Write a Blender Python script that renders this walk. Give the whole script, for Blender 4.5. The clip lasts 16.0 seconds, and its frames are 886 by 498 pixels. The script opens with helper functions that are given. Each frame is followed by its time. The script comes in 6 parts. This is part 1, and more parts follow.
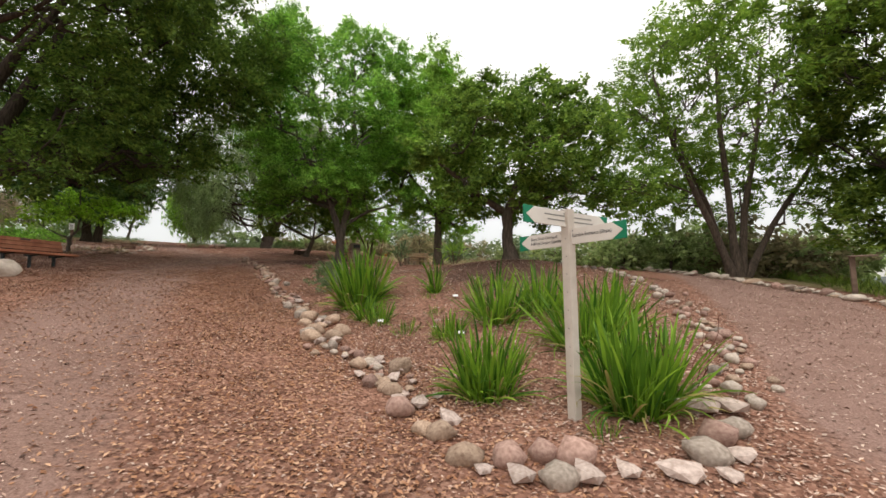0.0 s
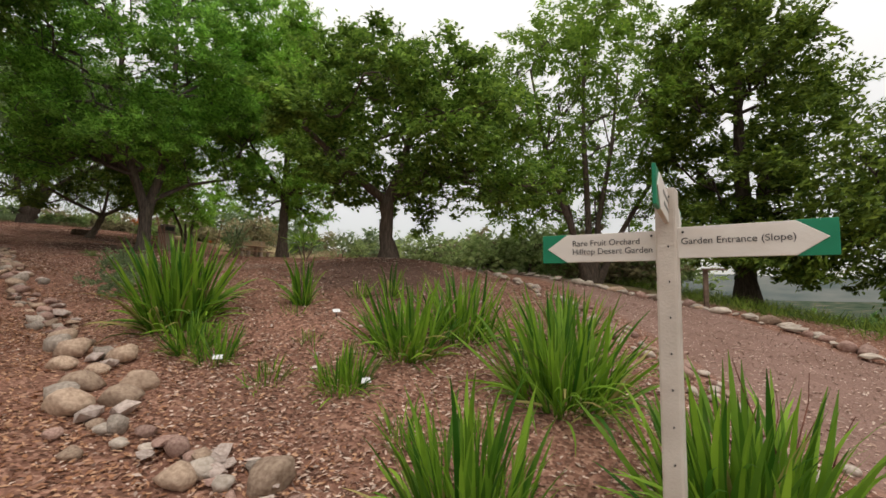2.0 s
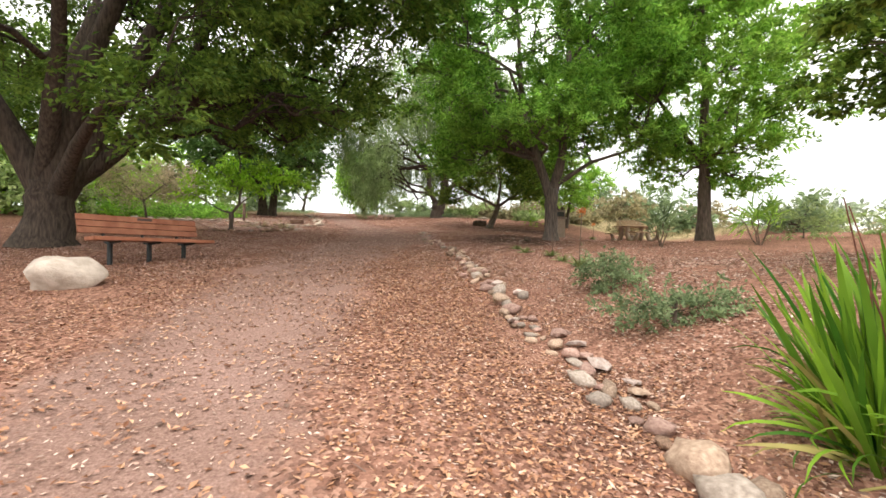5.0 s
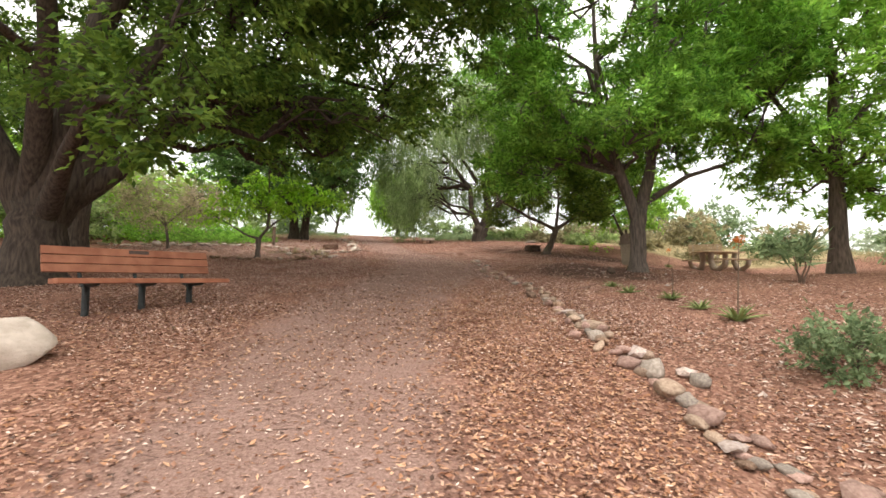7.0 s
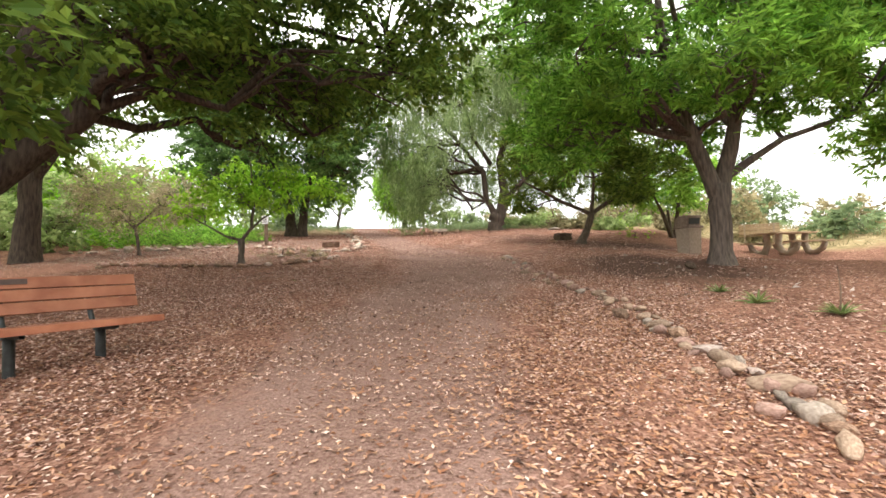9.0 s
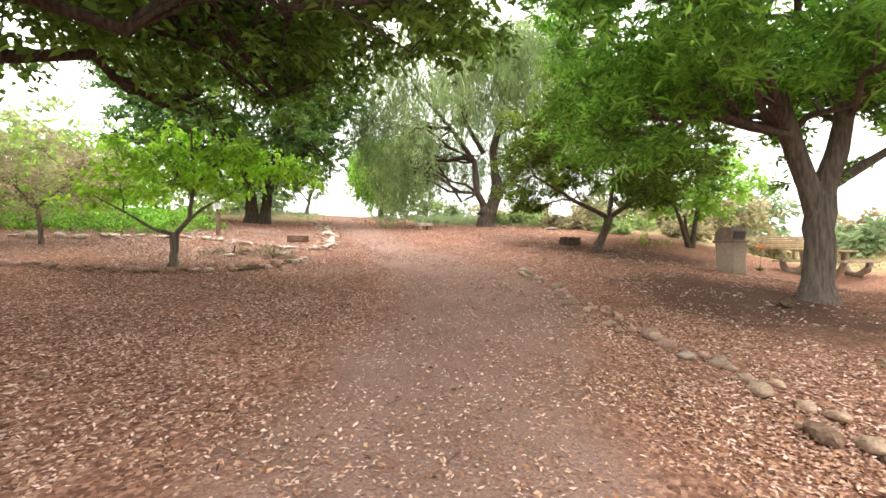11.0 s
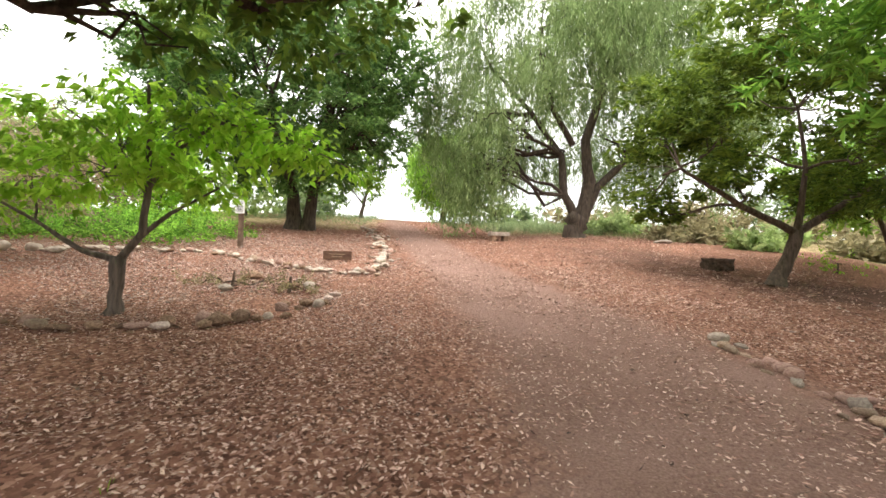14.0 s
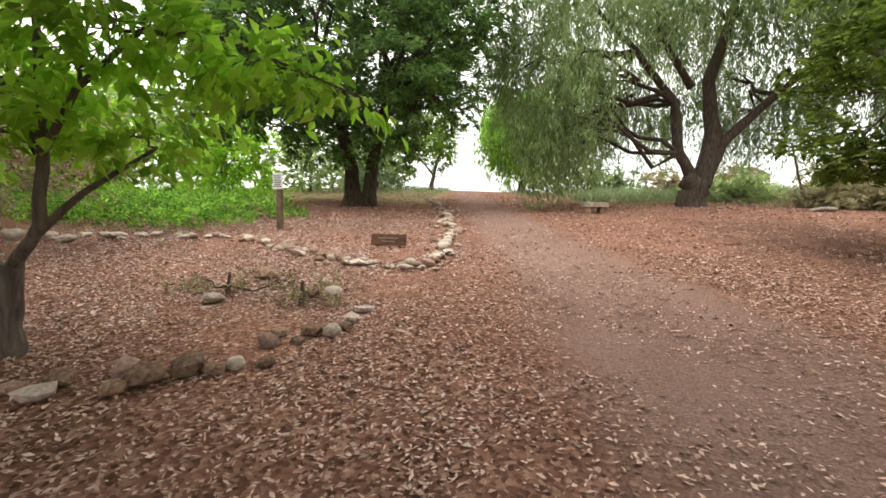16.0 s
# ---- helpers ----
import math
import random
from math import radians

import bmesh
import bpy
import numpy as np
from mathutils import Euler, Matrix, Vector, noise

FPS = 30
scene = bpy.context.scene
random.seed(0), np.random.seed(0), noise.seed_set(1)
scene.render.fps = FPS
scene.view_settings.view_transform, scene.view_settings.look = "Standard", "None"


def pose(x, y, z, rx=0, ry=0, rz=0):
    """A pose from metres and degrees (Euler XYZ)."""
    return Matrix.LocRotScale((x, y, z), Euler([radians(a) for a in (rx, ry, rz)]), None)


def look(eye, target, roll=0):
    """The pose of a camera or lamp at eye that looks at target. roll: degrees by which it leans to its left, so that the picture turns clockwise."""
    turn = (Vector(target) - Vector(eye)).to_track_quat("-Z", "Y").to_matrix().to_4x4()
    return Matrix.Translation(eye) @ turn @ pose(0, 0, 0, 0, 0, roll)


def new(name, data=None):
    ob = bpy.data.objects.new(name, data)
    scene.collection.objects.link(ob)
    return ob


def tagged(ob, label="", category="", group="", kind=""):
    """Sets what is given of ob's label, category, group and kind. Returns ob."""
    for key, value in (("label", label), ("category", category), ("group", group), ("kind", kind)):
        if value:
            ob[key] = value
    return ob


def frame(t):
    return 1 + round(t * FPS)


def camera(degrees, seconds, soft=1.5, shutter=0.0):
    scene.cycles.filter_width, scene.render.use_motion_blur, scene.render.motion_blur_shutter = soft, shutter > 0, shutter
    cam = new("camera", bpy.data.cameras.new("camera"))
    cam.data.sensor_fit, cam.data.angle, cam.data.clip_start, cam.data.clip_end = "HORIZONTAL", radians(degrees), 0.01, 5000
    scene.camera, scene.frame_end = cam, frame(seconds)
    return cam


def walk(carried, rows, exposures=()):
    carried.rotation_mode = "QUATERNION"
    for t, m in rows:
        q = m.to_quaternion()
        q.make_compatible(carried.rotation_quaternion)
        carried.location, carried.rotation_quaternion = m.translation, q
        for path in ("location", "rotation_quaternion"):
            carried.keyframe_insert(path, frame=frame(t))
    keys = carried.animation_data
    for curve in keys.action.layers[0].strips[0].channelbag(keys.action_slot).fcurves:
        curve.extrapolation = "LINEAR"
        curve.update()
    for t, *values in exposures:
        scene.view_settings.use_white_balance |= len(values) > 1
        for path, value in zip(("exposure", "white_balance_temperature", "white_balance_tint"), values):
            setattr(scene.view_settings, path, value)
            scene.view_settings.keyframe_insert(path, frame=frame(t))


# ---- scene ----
cam = camera(89.6, 16.0, 1.6)
PATH = [
    (0, (0.617, -1.553, 0.584), (1.605, 0.175, 0.783), -0.6),
    (0.5, (0.784, -0.938, 0.682), (2.099, 0.559, 0.858), -1.3),
    (1, (1.039, -0.367, 0.766), (2.625, 0.841, 0.927), -1.0),
    (1.5, (1.287, 0.289, 0.818), (2.911, 1.443, 0.995), 0.0),
    (2, (1.392, 1.028, 0.892), (2.933, 2.291, 1.059), 0.6),
    (2.5, (1.432, 1.818, 0.986), (2.719, 3.341, 1.143), -1.1),
    (3, (1.338, 2.606, 1.028), (2.356, 4.321, 1.177), -0.6),
    (3.5, (1.249, 3.44, 1.062), (2.176, 5.21, 1.146), 0.9),
    (4, (1.032, 4.047, 1.187), (1.708, 5.928, 1.244), 1.5),
    (4.5, (0.866, 4.805, 1.344), (1.471, 6.711, 1.392), 1.5),
    (5, (0.675, 5.527, 1.459), (1.044, 7.492, 1.503), -0.1),
    (5.2, (0.534, 5.798, 1.481), (0.871, 7.768, 1.538), 0.0),
    (7.3, (0.18, 8.402, 1.915), (0.402, 10.385, 2.058), -0.5),
    (7.5, (0.153, 8.648, 1.961), (0.358, 10.632, 2.105), -1.7),
    (8, (0.108, 9.317, 2.011), (0.294, 11.303, 2.153), -1.7),
    (8.5, (0.088, 9.965, 2.089), (0.286, 11.951, 2.225), -1.5),
    (8.7, (0.073, 10.226, 2.128), (0.275, 12.212, 2.245), -1.9),
    (10.8, (-0.3, 13.017, 2.711), (0.079, 14.981, 2.734), 0.4),
    (11, (-0.304, 13.285, 2.749), (0.054, 15.252, 2.777), 0.4),
    (11.5, (-0.343, 13.983, 2.822), (-0.011, 15.955, 2.861), 0.3),
    (12, (-0.349, 14.694, 2.938), (-0.028, 16.667, 2.983), 0.7),
    (12.5, (-0.382, 15.34, 3.026), (-0.129, 17.323, 3.094), 0.8),
    (13, (-0.351, 15.957, 3.072), (-0.127, 17.944, 3.144), 1.1),
    (13.5, (-0.38, 16.643, 3.166), (-0.219, 18.636, 3.219), 1.6),
    (14, (-0.391, 17.289, 3.255), (-0.285, 19.286, 3.289), 1.7),
    (14.5, (-0.393, 17.906, 3.334), (-0.358, 19.906, 3.371), 1.3),
    (15, (-0.422, 18.594, 3.367), (-0.473, 20.593, 3.376), -0.0),
    (15.5, (-0.379, 19.188, 3.414), (-0.499, 21.183, 3.372), 0.3),
    (16, (-0.378, 19.781, 3.457), (-0.61, 21.764, 3.354), 0.7),
]
walk(cam, [(t, look(eye, target, roll)) for t, eye, target, roll in PATH],
     [(0.0, -0.45), (0.5, -0.55), (1.0, -0.85), (1.5, -0.85), (2.2, -0.65), (3.0, -0.24), (4.0, 0.22), (4.5, 0.43), (5.0, 0.5), (7.0, 0.49), (8.0, 0.66), (9.0, 0.84), (11.0, 1.22), (12.5, 1.22), (13.0, 1.11), (14.0, 0.95), (15.0, 0.62), (16.0, 0.44)])


# ---- light ----
world = bpy.data.worlds.new("overcast_sky")
scene.world = world
world.use_nodes = True
wn, wl = world.node_tree.nodes, world.node_tree.links
wn.clear()
sky = wn.new("ShaderNodeTexSky")
sky.sky_type = "NISHITA"
sky.sun_disc = False
sky.sun_elevation, sky.sun_rotation = radians(58), radians(200)
sky_bg = wn.new("ShaderNodeBackground")
sky_bg.inputs["Strength"].default_value = 0.05
wl.new(sky.outputs[0], sky_bg.inputs["Color"])
cloud_bg = wn.new("ShaderNodeBackground")
cloud_bg.inputs["Strength"].default_value = 2.1
tc = wn.new("ShaderNodeTexCoord")
cn = wn.new("ShaderNodeTexNoise")
cn.inputs["Scale"].default_value = 2.2
cn.inputs["Detail"].default_value = 4
wl.new(tc.outputs["Generated"], cn.inputs["Vector"])
cr = wn.new("ShaderNodeValToRGB")
cr.color_ramp.elements[0].position, cr.color_ramp.elements[1].position = 0.3, 0.7
cr.color_ramp.elements[0].color, cr.color_ramp.elements[1].color = (0.89, 0.845, 0.785, 1), (1.0, 0.955, 0.89, 1)
wl.new(cn.outputs["Fac"], cr.inputs["Fac"])
# an overcast dome: the zenith is brighter than the horizon
sep = wn.new("ShaderNodeSeparateXYZ")
wl.new(tc.outputs["Generated"], sep.inputs[0])
rise = wn.new("ShaderNodeMapRange")
rise.inputs["From Min"].default_value, rise.inputs["From Max"].default_value = 0.0, 1.0
rise.inputs["To Min"].default_value, rise.inputs["To Max"].default_value = 0.43, 1.42
wl.new(sep.outputs["Z"], rise.inputs["Value"])
dome = wn.new("ShaderNodeVectorMath")
dome.operation = "SCALE"
wl.new(cr.outputs[0], dome.inputs[0])
wl.new(rise.outputs[0], dome.inputs["Scale"])
wl.new(dome.outputs[0], cloud_bg.inputs["Color"])
add = wn.new("ShaderNodeAddShader")
wout = wn.new("ShaderNodeOutputWorld")
wl.new(sky_bg.outputs[0], add.inputs[0])
wl.new(cloud_bg.outputs[0], add.inputs[1])
wl.new(add.outputs[0], wout.inputs["Surface"])
sun = new("sun", bpy.data.lights.new("sun", "SUN"))
sun.data.energy, sun.data.angle, sun.data.color = 1.0, radians(25), (1.0, 0.96, 0.9)
sun.matrix_world = look((0, 0, 40), (10, 14, 10))


# ---- materials ----
def material(name, col_a, col_b, scale=8.0, rough=0.85, bump=0.3, bump_scale=60.0, island=0.0, obj_rand=0.0, metal=0.0, spec=0.3, detail=8.0, grain=1.0):
    """Two-tone noise paint with fine relief. island / obj_rand: brightness spread from piece to piece. grain: below 1 draws the pattern out along z."""
    m = bpy.data.materials.new(name)
    m.use_nodes = True
    n, l = m.node_tree.nodes, m.node_tree.links
    b = n["Principled BSDF"]
    b.inputs["Roughness"].default_value = rough
    b.inputs["Metallic"].default_value = metal
    b.inputs["Specular IOR Level"].default_value = spec
    co = n.new("ShaderNodeTexCoord")
    t1 = n.new("ShaderNodeTexNoise")
    t1.inputs["Scale"].default_value, t1.inputs["Detail"].default_value = scale, detail
    mp = n.new("ShaderNodeMapping")
    mp.inputs["Scale"].default_value = (1, 1, grain)
    l.new(co.outputs["Object"], mp.inputs["Vector"])
    l.new(mp.outputs[0], t1.inputs["Vector"])
    r = n.new("ShaderNodeValToRGB")
    r.color_ramp.elements[0].position, r.color_ramp.elements[1].position = 0.32, 0.68
    r.color_ramp.elements[0].color, r.color_ramp.elements[1].color = (*col_a, 1), (*col_b, 1)
    l.new(t1.outputs["Fac"], r.inputs["Fac"])
    out = r.outputs[0]
    for spread, node, socket in ((island, "ShaderNodeNewGeometry", "Random Per Island"), (obj_rand, "ShaderNodeObjectInfo", "Random")):
        if spread:
            g = n.new(node)
            mr = n.new("ShaderNodeMapRange")
            mr.inputs["To Min"].default_value, mr.inputs["To Max"].default_value = 1 - spread, 1 + spread
            l.new(g.outputs[socket], mr.inputs["Value"])
            h = n.new("ShaderNodeHueSaturation")
            l.new(mr.outputs[0], h.inputs["Value"])
            l.new(out, h.inputs["Color"])
            out = h.outputs[0]
    l.new(out, b.inputs["Base Color"])
    if bump:
        t2 = n.new("ShaderNodeTexNoise")
        t2.inputs["Scale"].default_value, t2.inputs["Detail"].default_value = bump_scale, 6
        l.new(mp.outputs[0], t2.inputs["Vector"])
        bp = n.new("ShaderNodeBump")
        bp.inputs["Strength"].default_value, bp.inputs["Distance"].default_value = bump, 0.02
        l.new(t2.outputs["Fac"], bp.inputs["Height"])
        l.new(bp.outputs[0], b.inputs["Normal"])
    return m


def leaf_material(name, dark, light, translucent=0.35, rough=0.62, random_source="island"):
    """Foliage: colour spread leaf by leaf, light shining through the blade, a soft gloss."""
    m = bpy.data.materials.new(name)
    m.use_nodes = True
    n, l = m.node_tree.nodes, m.node_tree.links
    b = n["Principled BSDF"]
    b.inputs["Roughness"].default_value = rough
    b.inputs["Specular IOR Level"].default_value = 0.2
    r = n.new("ShaderNodeValToRGB")
    r.color_ramp.elements[0].color, r.color_ramp.elements[1].color = (*dark, 1), (*light, 1)
    if random_source == "island":
        g = n.new("ShaderNodeNewGeometry")
        l.new(g.outputs["Random Per Island"], r.inputs["Fac"])
    else:
        g = n.new("ShaderNodeObjectInfo")
        l.new(g.outputs["Random"], r.inputs["Fac"])
    co = n.new("ShaderNodeTexCoord")
    t = n.new("ShaderNodeTexNoise")
    t.inputs["Scale"].default_value, t.inputs["Detail"].default_value = 1.3, 4
    l.new(co.outputs["Object"], t.inputs["Vector"])
    mr = n.new("ShaderNodeMapRange")
    mr.inputs["From Min"].default_value, mr.inputs["From Max"].default_value = 0.3, 0.7
    mr.inputs["To Min"].default_value, mr.inputs["To Max"].default_value = 0.55, 1.45
    l.new(t.outputs["Fac"], mr.inputs["Value"])
    h = n.new("ShaderNodeHueSaturation")
    l.new(r.outputs[0], h.inputs["Color"])
    l.new(mr.outputs[0], h.inputs["Value"])
    l.new(h.outputs[0], b.inputs["Base Color"])
    tr = n.new("ShaderNodeBsdfTranslucent")
    l.new(h.outputs[0], tr.inputs["Color"])
    mx = n.new("ShaderNodeMixShader")
    mx.inputs[0].default_value = translucent
    l.new(b.outputs[0], mx.inputs[1])
    l.new(tr.outputs[0], mx.inputs[2])
    l.new(mx.outputs[0], n["Material Output"].inputs["Surface"])
    return m


def litter_material(name, colours):
    m = bpy.data.materials.new(name)
    m.use_nodes = True
    n, l = m.node_tree.nodes, m.node_tree.links
    b = n["Principled BSDF"]
    b.inputs["Roughness"].default_value = 0.8
    b.inputs["Specular IOR Level"].default_value = 0.2
    g = n.new("ShaderNodeNewGeometry")
    r = n.new("ShaderNodeValToRGB")
    r.color_ramp.interpolation = "LINEAR"
    while len(r.color_ramp.elements) < len(colours):
        r.color_ramp.elements.new(0.5)
    for k, c in enumerate(colours):
        r.color_ramp.elements[k].position = k / (len(colours) - 1)
        r.color_ramp.elements[k].color = (*c, 1)
    l.new(g.outputs["Random Per Island"], r.inputs["Fac"])
    l.new(r.outputs[0], b.inputs["Base Color"])
    return m


BARK_DARK = material("dark_bark", (0.035, 0.026, 0.02), (0.105, 0.078, 0.06), 22, 0.95, 1.0, 40, grain=0.16)
BARK_BROWN = material("brown_bark", (0.06, 0.045, 0.035), (0.17, 0.125, 0.095), 26, 0.95, 1.0, 50, grain=0.18)
BARK_GREY = material("grey_bark", (0.075, 0.06, 0.05), (0.20, 0.155, 0.13), 24, 0.95, 1.0, 45, grain=0.16)
ROCK = material("field_stone", (0.28, 0.185, 0.13), (0.50, 0.37, 0.27), 9, 0.9, 0.6, 40, obj_rand=0.32)
ROCK_BLACK = material("blackish_stone", (0.035, 0.026, 0.02), (0.15, 0.10, 0.07), 6, 0.95, 0.8, 25)
ROCK_PINK = material("pinkish_stone", (0.28, 0.165, 0.13), (0.48, 0.32, 0.26), 9, 0.9, 0.6, 40, obj_rand=0.3)
ROCK_GREY = material("grey_stone", (0.23, 0.185, 0.15), (0.42, 0.35, 0.29), 9, 0.9, 0.6, 40, obj_rand=0.3)
ROCK_PALE = material("pale_stone", (0.38, 0.31, 0.25), (0.60, 0.51, 0.43), 5, 0.9, 0.5, 30, obj_rand=0.15)
ROCK_CHALK = material("broken_white_stone", (0.38, 0.285, 0.24), (0.61, 0.50, 0.44), 7, 0.9, 0.6, 35, obj_rand=0.2)
ROCK_DARK = material("dark_stone", (0.12, 0.068, 0.045), (0.36, 0.235, 0.16), 8, 0.95, 0.7, 30, obj_rand=0.35)
L_CAMPHOR = leaf_material("camphor_leaf", (0.065, 0.13, 0.025), (0.23, 0.35, 0.06), 0.45)
L_CAROB = leaf_material("carob_leaf", (0.06, 0.13, 0.02), (0.30, 0.45, 0.075), 0.42)
L_FERNPINE = leaf_material("fern_pine_leaf", (0.08, 0.21, 0.03), (0.39, 0.67, 0.11), 0.5)
L_LIGHT = leaf_material("light_green_leaf", (0.15, 0.32, 0.04), (0.45, 0.68, 0.12), 0.55)
L_YOUNG = leaf_material("yellow_green_leaf", (0.19, 0.41, 0.025), (0.46, 0.70, 0.085), 0.58)
L_PEPPER = leaf_material("pepper_leaf", (0.17, 0.25, 0.09), (0.38, 0.47, 0.21), 0.5)
L_OAK = leaf_material("oak_leaf", (0.065, 0.14, 0.04), (0.21, 0.34, 0.09), 0.46)
L_AIRY = leaf_material("airy_tree_leaf", (0.11, 0.21, 0.025), (0.29, 0.43, 0.06), 0.55)
L_GREY = leaf_material("grey_green_leaf", (0.13, 0.19, 0.09), (0.32, 0.41, 0.21), 0.45)
L_PALE = leaf_material("pale_shrub_leaf", (0.19, 0.27, 0.09), (0.45, 0.54, 0.23), 0.55)
L_OLIVE = leaf_material("olive_green_leaf", (0.06, 0.11, 0.02), (0.25, 0.34, 0.05), 0.4)
L_DRY = leaf_material("dry_leaf", (0.20, 0.18, 0.09), (0.44, 0.38, 0.22), 0.4)
L_BLOOM = leaf_material("faded_pink_leaf", (0.26, 0.22, 0.12), (0.58, 0.48, 0.34), 0.45)
# far leaves whitened: the haze of distance is put into their colour
L_HAZE = leaf_material("hazed_grey_leaf", (0.26, 0.32, 0.21), (0.50, 0.55, 0.41), 0.45)
L_BLADE = leaf_material("iris_blade", (0.035, 0.12, 0.012), (0.27, 0.45, 0.04), 0.42, 0.42, "object")
L_BLADE_DRY = leaf_material("withered_blade", (0.20, 0.17, 0.05), (0.42, 0.36, 0.13), 0.3, 0.6, "object")


# ---- building helpers ----
def part(name, mesh, mat, parent=None, label="", smooth=False):
    ob = new(name, mesh)
    if mat is not None:
        mesh.materials.append(mat)
    if smooth:
        mesh.polygons.foreach_set("use_smooth", [True] * len(mesh.polygons))
    if parent is not None:
        ob.parent = parent
    if label:
        ob["label"] = label
    return ob


def mesh_of(name, verts, faces):
    me = bpy.data.meshes.new(name)
    me.from_pydata(verts, [], faces)
    me.update()
    return me


def from_bm(name, bm):
    me = bpy.data.meshes.new(name)
    bm.normal_update()
    bm.to_mesh(me)
    bm.free()
    return me


def box_bm(sx, sy, sz, m=None, bevel=0.0, bm=None):
    """A bevelled box of that size round the origin, moved by m, added to bm."""
    one = bmesh.new()
    bmesh.ops.create_cube(one, size=1.0)
    bmesh.ops.scale(one, vec=(sx, sy, sz), verts=one.verts)
    if bevel:
        bmesh.ops.bevel(one, geom=one.edges[:], offset=bevel, segments=2, affect="EDGES", profile=0.6)
    if m is not None:
        bmesh.ops.transform(one, matrix=m, verts=one.verts)
    if bm is None:
        return one
    tmp = bpy.data.meshes.new("tmp")
    one.to_mesh(tmp)
    one.free()
    bm.from_mesh(tmp)
    bpy.data.meshes.remove(tmp)
    return bm


def thing(name, m, label, category, group="", kind=""):
    ob = new(name)
    ob.matrix_world = m
    ob.empty_display_size = 0.2
    return tagged(ob, label, category, group, kind)


def smoothstep(a, b, v):
    u = np.clip((v - a) / (b - a), 0, 1)
    return u * u * (3 - 2 * u)


# ---- ground ----
PROFILE_Y = (-12, -4, 0, 4, 8, 12, 16, 22, 28, 35, 45)
PROFILE_Z = (-2.648, -1.399, -0.78, -0.166, 0.476, 1.013, 1.543, 2.362, 3.136, 4.075, 5.394)
BUMPS = ((8.5, 8, 3.2, 3.5, 0.723), (2.8, 3, 2, 3, -0.217), (2.8, 9, 1.5, 4, -0.374), (6, 34, 4, 4, 0.15), (13, 23, 4, 4, -0.885), (16.0, 28.2, 2.7, 3.2, -0.75), (15, 4, 4, 3, -0.07))
CROSS = (0.0162, 0.0277, -0.0189)


def height(x, y):
    """The hillside: a profile up the slope, a mound and hollows on it, and the drop to the plain around."""
    x, y = np.asarray(x, float), np.asarray(y, float)
    xs, ys = np.clip(x, -6, 14), np.clip(y, -5, 35)
    z = np.interp(y, PROFILE_Y, PROFILE_Z) + CROSS[0] * xs + CROSS[1] * xs * xs / 10 + CROSS[2] * xs * ys / 20
    for cx, cy, rx, ry, h in BUMPS:
        z = z + h * np.exp(-(((x - cx) / rx) ** 2 + ((y - cy) / ry) ** 2))
    beyond = 0.62 * (x - 11.5) - 0.78 * (y - 0.4)
    z = z - 8.0 * smoothstep(2.5, 18, beyond)
    far = smoothstep(24, 130, np.hypot((x - 2), 0.8 * (y - 22)))
    east = smoothstep(21, 60, x + 0.25 * (y - 5))
    return (z - 6 * east) * (1 - far) + (-24.0) * far


def ground_z(x, y):
    return float(height(x, y))


def axis_steps(lo, hi, step, reach, grow):
    mid = list(np.arange(lo, hi + step / 2, step))
    out_hi, out_lo, d = [], [], step
    v, w = hi, lo
    while v < hi + reach:
        d *= grow
        v, w = v + d, w - d
        out_hi.append(v)
        out_lo.append(w)
    return np.array(out_lo[::-1] + mid + out_hi)


def dirt_amount(x, y):
    """1 on the trodden dirt of the main walk and the side walk, 0 on mulch."""
    centre = np.interp(y, (-6, 4, 10, 14, 16, 18, 20, 22, 27, 36, 46), (-1.2, -0.9, -0.5, -0.2, 0.1, 0.9, 1.7, 1.6, 0.6, -0.9, -2.3))
    half = np.interp(y, (-6, 8, 14, 21, 27, 36, 46), (1.4, 0.95, 1.1, 1.4, 0.9, 0.8, 0.7))
    a = 1 - smoothstep(0.2, 1.9, np.abs(x - centre) / half)
    side = np.abs((y - (-1.2 + 0.62 * (x - 6) + 0.018 * (x - 6) ** 2)))
    b = (1 - smoothstep(1.6, 2.6, side)) * smoothstep(3.5, 6.0, x)
    return np.clip(a + b, 0, 1)


def loam_shade_amount(x, y):
    """1 on the bare dark soil of the bed under the fern pine, and on the mound's face, where darker mulch and the
    tree's shade are painted as one.
    """
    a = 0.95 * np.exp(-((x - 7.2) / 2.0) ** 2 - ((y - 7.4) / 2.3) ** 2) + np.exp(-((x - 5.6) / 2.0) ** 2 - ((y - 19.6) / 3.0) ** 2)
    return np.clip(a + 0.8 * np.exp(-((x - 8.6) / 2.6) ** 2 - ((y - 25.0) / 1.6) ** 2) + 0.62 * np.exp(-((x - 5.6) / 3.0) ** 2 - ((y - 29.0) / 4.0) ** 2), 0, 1)


